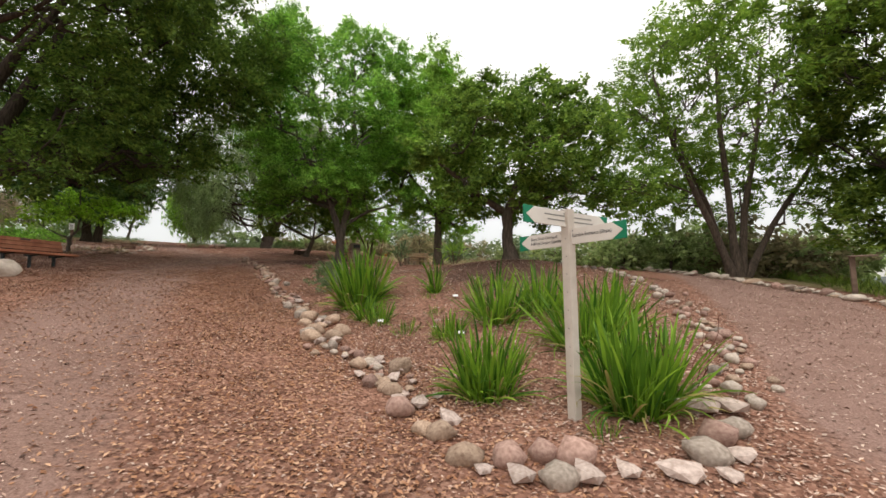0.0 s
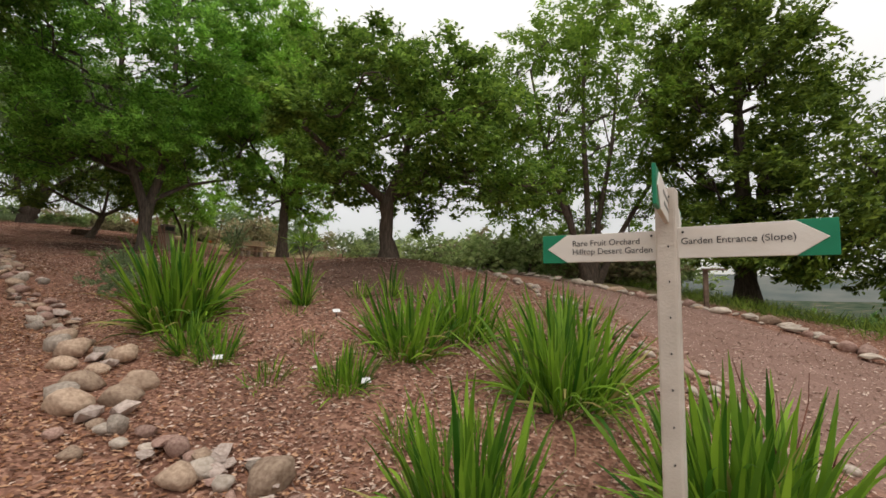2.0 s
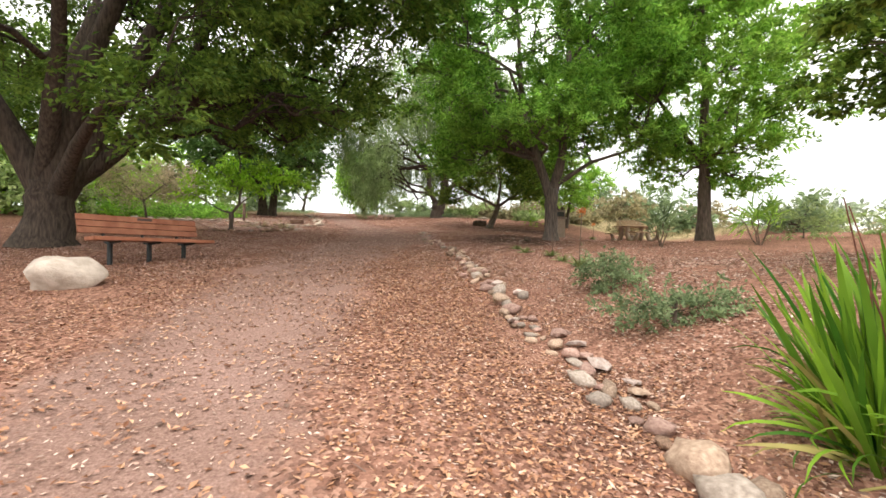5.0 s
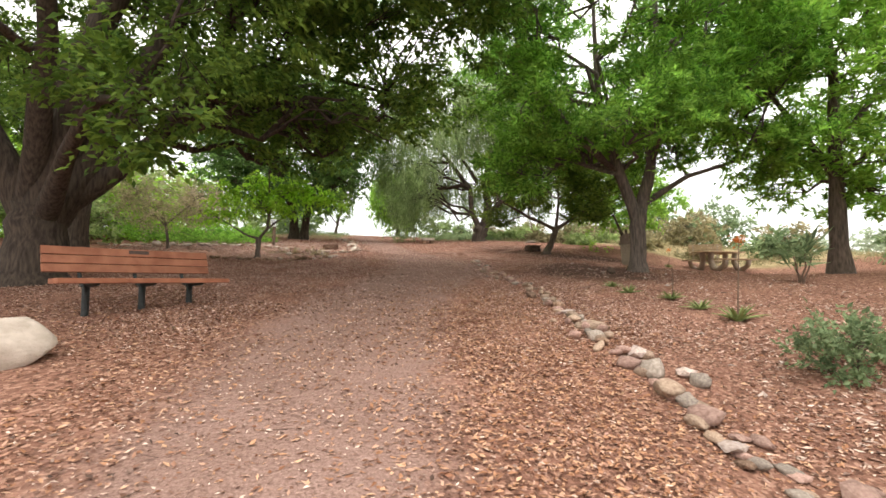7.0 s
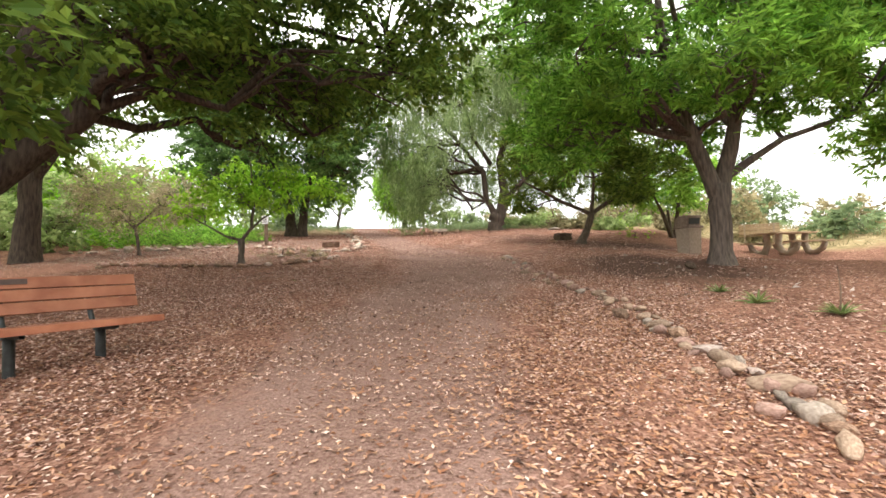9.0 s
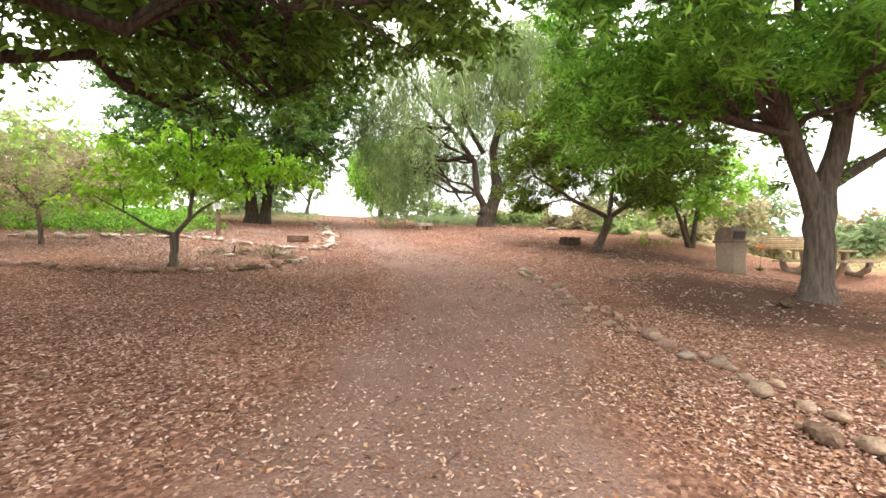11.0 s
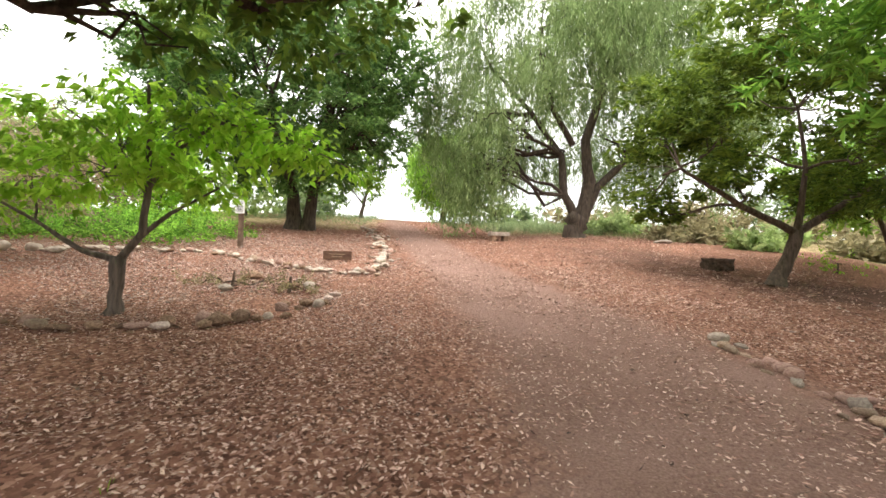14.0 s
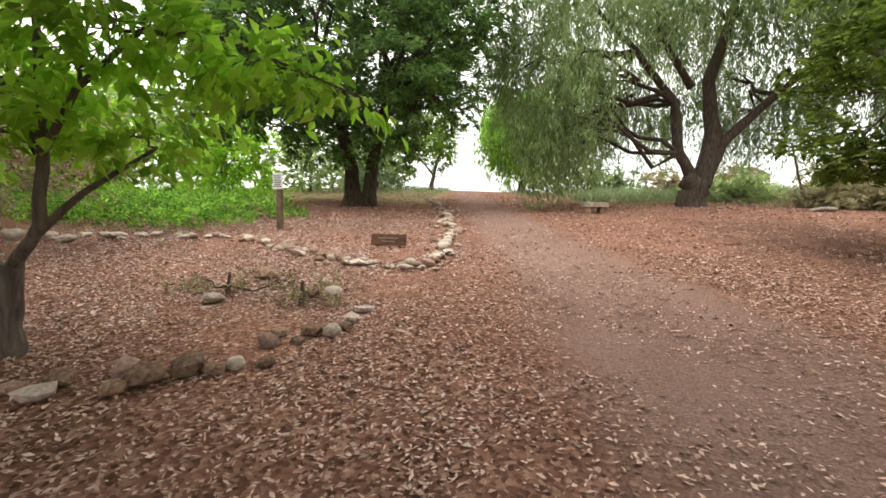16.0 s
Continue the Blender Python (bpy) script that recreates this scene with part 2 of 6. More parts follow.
def build_ground():
    xs, ys = axis_steps(-14, 24, 0.36, 3200, 1.2), axis_steps(-8, 50, 0.36, 3200, 1.2)
    gx, gy = np.meshgrid(xs, ys)
    gz = height(gx, gy)
    rs = np.random.RandomState(3)
    near = np.exp(-((gx - 4) / 18) ** 2 - ((gy - 20) / 30) ** 2)
    gz = gz + near * (rs.rand(*gz.shape) - 0.5) * 0.022 + near * 0.02 * np.sin(gx * 2.1 + 1.3 * np.sin(gy * 1.1)) * np.sin(gy * 1.7)
    far = smoothstep(150, 900, np.hypot(gx, gy))
    gz = gz + far * 14 * (np.sin(gx * 0.0041 + 1) * np.cos(gy * 0.0053) + 0.3)
    verts = np.stack([gx, gy, gz], -1).reshape(-1, 3)
    w = len(xs)
    i = (np.arange(len(ys) - 1)[:, None] * w + np.arange(w - 1)).ravel()
    me = mesh_of("ground", verts.tolist(), np.stack([i, i + 1, i + w + 1, i + w], -1).tolist())
    at = me.attributes.new("dirt", "FLOAT", "POINT")
    at.data.foreach_set("value", dirt_amount(gx, gy).ravel())
    at = me.attributes.new("green", "FLOAT", "POINT")
    d = smoothstep(26, 42, np.hypot(gx - 3, 0.8 * (gy - 20)))
    strip = smoothstep(12.2, 15.5, gx + 0.35 * (gy - 26)) * smoothstep(20, 26, gy) + smoothstep(33, 38, gy) * smoothstep(1.5, 4, np.abs(gx - 0.2)) + smoothstep(16, 17.5, gx - 0.25 * gy) * (1 - smoothstep(14, 20, gy))
    at.data.foreach_set("value", np.clip(d + strip, 0, 1).ravel())
    at = me.attributes.new("loam_and_shade", "FLOAT", "POINT")
    at.data.foreach_set("value", loam_shade_amount(gx, gy).ravel())
    at = me.attributes.new("far", "FLOAT", "POINT")
    at.data.foreach_set("value", smoothstep(40, 75, np.hypot(gx - 3, 0.8 * (gy - 20))).ravel())
    return me


def ground_material():
    m = bpy.data.materials.new("mulch_and_dirt")
    m.use_nodes = True
    n, l = m.node_tree.nodes, m.node_tree.links
    b = n["Principled BSDF"]
    b.inputs["Roughness"].default_value = 0.95
    b.inputs["Specular IOR Level"].default_value = 0.0
    co = n.new("ShaderNodeTexCoord")

    def noise_node(scale, detail=6.0, rough=0.6):
        t = n.new("ShaderNodeTexNoise")
        t.inputs["Scale"].default_value, t.inputs["Detail"].default_value, t.inputs["Roughness"].default_value = scale, detail, rough
        l.new(co.outputs["Object"], t.inputs["Vector"])
        return t.outputs["Fac"]

    def ramp(fac, *stops):
        r = n.new("ShaderNodeValToRGB")
        while len(r.color_ramp.elements) < len(stops):
            r.color_ramp.elements.new(0.5)
        for e, (p, c) in zip(r.color_ramp.elements, stops):
            e.position, e.color = p, (*c, 1)
        l.new(fac, r.inputs["Fac"])
        return r.outputs[0]

    def mix(fac, a, c, mode="MIX"):
        x = n.new("ShaderNodeMix")
        x.data_type, x.blend_type = "RGBA", mode
        if hasattr(fac, "links"):
            l.new(fac, x.inputs[0])
        else:
            x.inputs[0].default_value = fac
        l.new(a, x.inputs[6])
        l.new(c, x.inputs[7])
        return x.outputs[2]

    vor = n.new("ShaderNodeTexVoronoi")
    vor.inputs["Scale"].default_value = 34
    vor.inputs["Randomness"].default_value = 1.0
    l.new(co.outputs["Object"], vor.inputs["Vector"])
    chips = ramp(vor.outputs["Color"], (0.12, (0.115, 0.062, 0.045)), (0.38, (0.215, 0.115, 0.084)), (0.65, (0.30, 0.162, 0.118)), (0.9, (0.45, 0.28, 0.21)))
    patches = ramp(noise_node(0.7, 4), (0.3, (0.72, 0.70, 0.68)), (0.7, (1.1, 1.05, 1.0)))
    mulch = mix(0.8, chips, patches, "MULTIPLY")
    grit = ramp(noise_node(55, 8, 0.75), (0.3, (0.145, 0.088, 0.07)), (0.5, (0.265, 0.168, 0.136)), (0.72, (0.41, 0.285, 0.235)))
    pale = ramp(noise_node(1.1, 5), (0.35, (0.85, 0.82, 0.80)), (0.7, (1.08, 1.08, 1.1)))
    dirt = mix(0.8, grit, pale, "MULTIPLY")
    grass = ramp(noise_node(3.5, 8), (0.3, (0.14, 0.125, 0.06)), (0.5, (0.30, 0.235, 0.13)), (0.75, (0.46, 0.36, 0.23)))
    ad = n.new("ShaderNodeAttribute")
    ad.attribute_name = "dirt"
    ag = n.new("ShaderNodeAttribute")
    ag.attribute_name = "green"

    def broken(attr, scale, wide):
        """The edge of an area, frayed by noise."""
        s = n.new("ShaderNodeMath")
        s.operation = "MULTIPLY_ADD"
        l.new(noise_node(scale, 6, 0.7), s.inputs[0])
        s.inputs[1].default_value = wide
        l.new(attr, s.inputs[2])
        r = n.new("ShaderNodeMapRange")
        r.inputs["From Min"].default_value, r.inputs["From Max"].default_value = 0.35 + wide / 2, 0.75 + wide / 2
        l.new(s.outputs[0], r.inputs["Value"])
        return r.outputs[0]

    col = mix(broken(ad.outputs["Fac"], 2.5, 0.9), mulch, dirt)
    al = n.new("ShaderNodeAttribute")
    al.attribute_name = "loam_and_shade"
    # dark soil colour; on the mound it also paints in the tree's shade
    loam_and_shade = ramp(noise_node(38, 8, 0.75), (0.3, (0.06, 0.036, 0.028)), (0.55, (0.125, 0.076, 0.058)), (0.78, (0.25, 0.155, 0.12)))
    col = mix(broken(al.outputs["Fac"], 1.7, 1.0), col, loam_and_shade)
    col = mix(broken(ag.outputs["Fac"], 1.5, 0.7), col, grass)
    af = n.new("ShaderNodeAttribute")
    af.attribute_name = "far"
    fields = ramp(noise_node(0.035, 5), (0.35, (0.035, 0.055, 0.035)), (0.52, (0.065, 0.082, 0.055)), (0.68, (0.14, 0.125, 0.09)))
    col = mix(af.outputs["Fac"], col, fields)
    l.new(col, b.inputs["Base Color"])
    bp = n.new("ShaderNodeBump")
    bp.inputs["Strength"].default_value, bp.inputs["Distance"].default_value = 0.6, 0.02
    ma = n.new("ShaderNodeMath")
    ma.operation = "ADD"
    l.new(vor.outputs["Distance"], ma.inputs[0])
    l.new(noise_node(40, 8, 0.7), ma.inputs[1])
    l.new(ma.outputs[0], bp.inputs["Height"])
    l.new(bp.outputs[0], b.inputs["Normal"])
    return m


tagged(part("ground", build_ground(), ground_material(), smooth=True), "reddish-brown mulched hillside with trodden dirt walks", "ground", kind="structure")


# ---- trees ----
def tube(verts, faces, pts, radii, n=7):
    """A tapered round limb along pts, added to the lists."""
    pts = [Vector(p) for p in pts]
    base = len(verts)
    side = None
    for k, p in enumerate(pts):
        t = (pts[min(k + 1, len(pts) - 1)] - pts[max(k - 1, 0)]).normalized()
        if side is None:
            side = t.orthogonal().normalized()
        side = (side - t * side.dot(t)).normalized()
        up = t.cross(side)
        for a in range(n):
            c, s = math.cos(2 * math.pi * a / n), math.sin(2 * math.pi * a / n)
            verts.append(tuple(p + (side * c + up * s) * radii[k]))
    for k in range(len(pts) - 1):
        for a in range(n):
            b0, b1 = base + k * n + a, base + k * n + (a + 1) % n
            faces.append((b0, b1, b1 + n, b0 + n))
    faces.append(tuple(base + (len(pts) - 1) * n + a for a in range(n)))


def bend(a, b, rs, steps=5, wander=0.12, lift=0.0):
    """Points of a slightly crooked limb from a to b."""
    a, b = np.array(a, float), np.array(b, float)
    d = np.linalg.norm(b - a)
    out = []
    for k in range(steps + 1):
        u = k / steps
        p = a + (b - a) * u + np.array((0, 0, lift * d * math.sin(math.pi * u)))
        if 0 < k < steps:
            p = p + rs.normal(0, wander * d / steps, 3)
        out.append(tuple(p))
    return out


def leaf_cloud(points, spread, count, length, width, rs, droop=0.3, weep=0.0, flat=0.5):
    """Verts and quads of count leaves about each point. weep: length of hanging strands."""
    pts = np.repeat(np.asarray(points, float), count, 0)
    n = len(pts)
    p = pts + rs.normal(0, 1, (n, 3)) * np.asarray(spread)
    axis = rs.normal(0, 1, (n, 3))
    axis[:, 2] = axis[:, 2] * (1 - flat) - droop
    if weep:
        strand = rs.randint(0, max(2, count // 12), n)
        key = np.repeat(np.arange(len(points)), count) * 97 + strand
        off = np.random.RandomState(5).normal(0, 1, (key.max() + 1, 3)) * np.asarray(spread)
        hang = rs.rand(n) * weep * (0.35 + 0.65 * np.random.RandomState(6).rand(key.max() + 1)[key])
        p = pts + off[key] + rs.normal(0, 0.035, (n, 3))
        p[:, 2] -= hang
        p[:, 0] += 0.05 * hang * np.sin(key)
        axis[:, 2] -= 1.6
    axis /= np.linalg.norm(axis, axis=1)[:, None]
    nor = rs.normal(0, 1, (n, 3))
    nor[:, 2] = np.abs(nor[:, 2]) + 0.5
    side = np.cross(axis, nor)
    side /= np.linalg.norm(side, axis=1)[:, None] + 1e-9
    nor = np.cross(side, axis)
    ln = (length * rs.uniform(0.65, 1.25, n))[:, None]
    wd = (width * rs.uniform(0.7, 1.2, n))[:, None]
    v = np.stack([p, p + axis * ln * 0.45 + side * wd * 0.5 + nor * wd * 0.18, p + axis * ln - nor * ln * 0.08, p + axis * ln * 0.45 - side * wd * 0.5 + nor * wd * 0.18], 1)
    return v.reshape(-1, 3)


def leaf_sprays(points, dirs, count, twig, length, width, rs, droop=0.3, brush=0.3):
    """Leaves set in two ranks along short twigs that start at points and run along dirs. brush: how far they stand off all round."""
    n = len(points) * count
    p0, d = np.repeat(points, count, 0), np.repeat(dirs, count, 0)
    reach = np.repeat(twig * rs.uniform(0.6, 1.3, len(points)), count)[:, None]
    u = rs.rand(n, 1)
    up = np.array((0.0, 0.0, 1.0))
    side = np.cross(d, up) + rs.normal(0, 0.12, (n, 3))
    side /= np.linalg.norm(side, axis=1)[:, None] + 1e-9
    sign = np.where(rs.rand(n, 1) < 0.5, -1.0, 1.0)
    p = p0 + d * reach * u + side * sign * 0.02 + rs.normal(0, 0.12 * twig, (n, 3)) * (0.4 + u)
    p[:, 2:] -= droop * 0.35 * reach * u * u
    axis = d * 0.6 + side * sign * 0.75 + rs.normal(0, brush, (n, 3))
    axis[:, 2] -= droop * rs.uniform(0.5, 1.4, n)
    axis /= np.linalg.norm(axis, axis=1)[:, None]
    nor = up * 0.75 + d * 0.55 + rs.normal(0, 0.25 + brush, (n, 3))
    sd = np.cross(axis, nor)
    sd /= np.linalg.norm(sd, axis=1)[:, None] + 1e-9
    nor = np.cross(sd, axis)
    ln, wd = (length * rs.uniform(0.6, 1.25, n))[:, None], (width * rs.uniform(0.65, 1.2, n))[:, None]
    v = np.stack([p, p + axis * ln * 0.42 + sd * wd * 0.5 + nor * wd * 0.15, p + axis * ln - nor * ln * 0.1, p + axis * ln * 0.42 - sd * wd * 0.5 + nor * wd * 0.15], 1)
    return v.reshape(-1, 3)


def quads(v):
    i = np.arange(0, len(v), 4)
    return np.stack([i, i + 1, i + 2, i + 3], -1)


def blob_points(blob, rs, count, low=0.35):
    cx, cy, cz, rx, ry, rz = blob
    d = rs.normal(0, 1, (count, 3))
    d /= np.linalg.norm(d, axis=1)[:, None]
    lump = 0.82 + 0.22 * np.sin(d[:, 0] * 5 + cx) * np.sin(d[:, 1] * 4 + cy) + 0.14 * np.sin(d[:, 2] * 7 + cx * 2)
    r = (low + (1 - low) * rs.rand(count) ** 0.5) * lump
    return np.array((cx, cy, cz)) + d * r[:, None] * np.array((rx, ry, rz))


def tree(name, label, at, stems, blobs, leaf, bark, seed, limb=0.07, per_blob=60, count=26, size=(0.10, 0.045), sigma=0.22, droop=0.3, weep=0.0, twigs=9, category="tree", flat=0.5, low=0.35, sink=0.05, brush=0.3, clump=0.0, tuft=7):
    """A tree at its foot: stems as lists of (x, y, z, radius), a crown of lobes (x, y, z, rx, ry, rz), all from the foot.
    clump: radius of the dense tufts, of tuft sprays each, into which the lobes break up."""
    rs = np.random.RandomState(seed)
    x, y = at
    top = thing(name, Matrix.Translation((x, y, ground_z(x, y) - sink)), label, category)
    for stem in stems:
        pts, rad = [], []
        for k in range(len(stem) - 1):
            a, b = np.array(stem[k], float), np.array(stem[k + 1], float)
            for u in (0, 0.34, 0.67):
                q = a + (b - a) * u
                pts.append(tuple(q[:3] + (rs.normal(0, 0.1 * q[3], 3) if k or u else 0)))
                rad.append(q[3] * rs.uniform(0.93, 1.08))
        pts.append(stem[-1][:3])
        rad.append(stem[-1][3])
        if stem[0][2] <= 0.01:
            rad[0] *= 1.45
            rad[1] *= 1.08
        v, f = [], []
        tube(v, f, pts, rad, 12)
        part("trunk" if stem[0][2] <= 0.01 else "limb", mesh_of("trunk", v, f), bark, top, smooth=True)
    ends = [(np.array(q[:3], float), q[3]) for s in stems for q in s[1:]]
    v, f, clusters, ways = [], [], [], []
    for blob in blobs:
        c = np.array(blob[:3], float)
        share = int(per_blob * (blob[3] * blob[4] * blob[5]) ** 0.66)
        pts = blob_points(blob, rs, max(8, share), low)
        way = (pts - c) / np.array(blob[3:6]) + np.array((0, 0, 0.12)) + rs.normal(0, 0.35, pts.shape)
        way[:, 2] *= 0.7
        if clump:
            hearts = pts[: max(3, len(pts) // tuft)]
            off = rs.normal(0, 1, (len(hearts) * tuft, 3))
            off /= np.linalg.norm(off, axis=1)[:, None]
            off[:, 2] = np.abs(off[:, 2]) * 1.1 - 0.35
            way = off + 0.45 * np.repeat(way[: len(hearts)], tuft, 0) + np.array((0, 0, 0.25))
            pts = np.repeat(hearts, tuft, 0) + off * clump * np.repeat(rs.uniform(0.5, 1.3, len(hearts)), tuft)[:, None] * rs.uniform(0.35, 1.0, (len(off), 1))
        clusters.append(pts)
        ways.append(way / np.linalg.norm(way, axis=1)[:, None])
        here, r0 = min(ends, key=lambda e: np.linalg.norm(e[0] - c) + (3 if e[0][2] > c[2] + 0.5 else 0))
        r = min(limb, r0 * 0.8)
        main = bend(here, c, rs, 5, 0.35, 0.06)
        tube(v, f, main, [r * (1 - 0.13 * k) for k in range(6)], 7)
        for k in range(min(twigs, len(pts))):
            s = main[rs.randint(2, 6)]
            tube(v, f, bend(s, pts[k], rs, 4, 0.35, 0.05), [r * 0.38, r * 0.3, r * 0.22, r * 0.15, r * 0.07], 5)
    if v:
        tagged(part("branchwork", mesh_of("branchwork", v, f), bark, top, smooth=True), kind="stuff")
    if weep:
        cv = leaf_cloud(np.concatenate(clusters), sigma, count, size[0], size[1], rs, droop, weep, flat)
    else:
        cv = leaf_sprays(np.concatenate(clusters), np.concatenate(ways), count, sigma * 2.6, size[0], size[1], rs, droop, brush)
    part("crown", mesh_of("crown", cv.tolist(), quads(cv).tolist()), leaf, top)
    return top


def lobes(seed, n, centre, radii, size, lift=0.0):
    """n crown lobes spread over an ellipsoid."""
    rs = np.random.RandomState(seed)
    out = []
    for k in range(n):
        a, h = 2.399963 * k + rs.uniform(-0.3, 0.3), (k + 0.5) / n * 2 - 1
        w = math.sqrt(max(0.0, 1 - h * h))
        s = size * rs.uniform(0.75, 1.2)
        out.append((centre[0] + radii[0] * w * math.cos(a) * 0.72, centre[1] + radii[1] * w * math.sin(a) * 0.72, centre[2] + radii[2] * h * 0.75 + lift * w, s, s, s * 0.75))
    return out


# the wide camphor that shades the walk, beside the bench
tree("shade_tree", "huge dark-barked shade tree arching over the walk beside the bench", (-6.3, 17.1),
     [[(0, 0, 0, 0.52), (0.05, 0, 0.9, 0.44), (0.1, 0, 1.5, 0.42)],
      [(0.1, 0, 1.3, 0.32), (0.9, -0.3, 4.0, 0.22), (2.0, -0.5, 6.6, 0.15), (3.2, -0.4, 9.0, 0.08)],
      [(0.0, 0, 1.3, 0.34), (0.1, 0.3, 3.4, 0.26), (0.6, 0.8, 6.0, 0.18)],
      [(-0.1, 0, 1.3, 0.30), (-1.0, -0.3, 3.4, 0.2), (-2.2, -0.5, 5.6, 0.14)],
      [(0.1, 0.1, 1.6, 0.2), (1.5, 0.9, 4.2, 0.12), (3.6, 2.5, 5.6, 0.07), (6.4, 3.4, 5.4, 0.035)],
      [(0.0, -0.1, 1.6, 0.22), (0.9, -1.2, 4.0, 0.15), (1.8, -2.8, 6.0, 0.08)],
      [(0.2, 0.05, 1.2, 0.34), (0.9, 0.45, 3.0, 0.28), (1.9, 1.1, 6.0, 0.2), (2.6, 1.5, 8.6, 0.12)],
      [(0.3, 0.1, 1.4, 0.24), (1.7, 0.8, 3.0, 0.19), (2.6, 1.4, 5.0, 0.16), (3.1, 1.6, 7.6, 0.11)],
      [(0.25, -0.1, 1.2, 0.2), (1.2, -1.1, 2.1, 0.13), (2.2, -2.1, 2.7, 0.08), (3.0, -2.8, 2.5, 0.04)]],
     [b for b in lobes(2, 30, (0.9, -1.8, 8.3), (8.2, 6.4, 4.2), 2.2) if not (b[2] < 6.6 and -1.6 < b[0] < 2.8 and b[1] < 0.6)] + [
         (0.2, 3.2, 5.0, 1.7, 1.4, 1.1), (-2.0, 2.6, 5.2, 1.6, 1.4, 1.1), (2.0, 3.4, 7.2, 1.7, 1.4, 1.2), (-0.8, 3.6, 7.6, 1.7, 1.5, 1.2), (0.9, 2.6, 9.2, 1.8, 1.6, 1.2), (-3.2, 1.2, 6.2, 1.6, 1.5, 1.1), (-1.6, 0.8, 8.6, 1.7, 1.6, 1.1), (-3.6, -2.6, 5.2, 1.7, 1.7, 1.1), (-4.6, -4.4, 6.0, 1.9, 1.9, 1.2), (-1.8, -4.8, 7.2, 1.9, 1.9, 1.2),
         (3.2, -3.0, 2.15, 1.1, 1.0, 0.75), (2.5, -2.2, 2.9, 0.8, 0.8, 0.5), (3.9, -2.4, 2.9, 0.9, 0.9, 0.6), (2.2, 3.4, 4.5, 1.3, 1.2, 0.8), (3.7, 3.7, 4.6, 1.3, 1.2, 0.8), (5.2, 4.0, 4.9, 1.2, 1.2, 0.8), (6.6, 4.0, 5.3, 1.1, 1.1, 0.8), (1.4, 4.4, 5.4, 1.3, 1.3, 0.9), (3.0, 5.0, 5.6, 1.4, 1.3, 0.9), (4.6, 5.2, 5.8, 1.4, 1.3, 0.9), (1.8, 5.0, 4.7, 1.2, 1.1, 0.7), (3.4, 5.2, 4.6, 1.2, 1.1, 0.7), (5.0, 5.2, 4.8, 1.1, 1.0, 0.7), (0.4, 4.6, 5.0, 1.2, 1.1, 0.8),
         (3.0, 0.6, 3.6, 1.6, 1.4, 0.8), (5.0, 2.6, 4.3, 1.4, 1.3, 0.9), (6.6, 3.4, 4.9, 1.3, 1.3, 0.9), (7.8, 3.8, 5.3, 0.9, 0.9, 1.1),
         (4.6, -2.5, 4.6, 1.5, 1.5, 1.0), (-0.6, -3.6, 3.6, 1.6, 1.4, 0.9), (3.4, 3.8, 5.0, 1.4, 1.4, 1.0), (6.0, 0.4, 5.6, 1.7, 1.7, 1.1), (-2.8, -1.6, 3.6, 1.5, 1.5, 1.0), (7.0, -1.0, 8.4, 1.8, 1.8, 1.2), (8.4, 0.6, 9.0, 1.8, 1.8, 1.2), (6.6, 2.0, 9.6, 1.9, 1.9, 1.3), (7.4, -3.2, 9.2, 1.8, 1.8, 1.2), (5.2, -4.6, 7.6, 1.8, 1.8, 1.2), (5.0, 0.0, 10.8, 2.2, 2.2, 1.4), (1.6, -5.6, 7.0, 2.0, 2.0, 1.3), (3.7, -0.4, 3.6, 1.2, 1.2, 0.8), (5.5, 1.6, 6.6, 1.8, 1.8, 1.2), (4.2, 0.6, 6.0, 1.7, 1.7, 1.1), (6.7, 1.6, 7.4, 1.7, 1.7, 1.2), (4.8, 3.2, 7.4, 1.7, 1.7, 1.2), (2.4, 2.2, 4.6, 1.4, 1.4, 0.9), (8.3, 0.4, 6.4, 1.7, 1.7, 1.3), (7.6, -1.6, 6.6, 1.6, 1.6, 1.2), (9.2, -0.6, 8.0, 1.6, 1.6, 1.2), (7.6, 0.6, 5.0, 1.2, 1.2, 0.9), (8.6, 1.0, 7.2, 1.4, 1.4, 1.1), (6.4, 1.2, 3.9, 1.0, 1.0, 0.7), (3.4, 4.0, 3.6, 0.6, 0.6, 0.4), (4.3, 4.5, 3.8, 0.6, 0.6, 0.4), (5.1, 4.7, 4.1, 0.7, 0.6, 0.4), (5.8, 4.8, 4.1, 0.7, 0.7, 0.5)],
     L_CAMPHOR, BARK_DARK, 11, 0.09, 46, 24, (0.16, 0.08), 0.22, 0.5, low=0.5, clump=0.42, tuft=5)
tree("shade_tree", "dark-trunked shade tree behind the bench", (-10.0, 24.1),
     [[(0, 0, 0, 0.28), (0.02, 0, 1.6, 0.27), (0.15, 0, 2.6, 0.25)], [(0.15, 0, 2.4, 0.2), (1.6, 0, 4.6, 0.12)], [(0.2, 0, 2.4, 0.2), (-0.8, 0.4, 4.8, 0.12)]],
     lobes(4, 10, (-1.0, 0, 5.2), (3.0, 3.2, 2.0), 1.7), L_CAMPHOR, BARK_DARK, 12, 0.08, 38, 22, (0.18, 0.09), 0.22, 0.4)
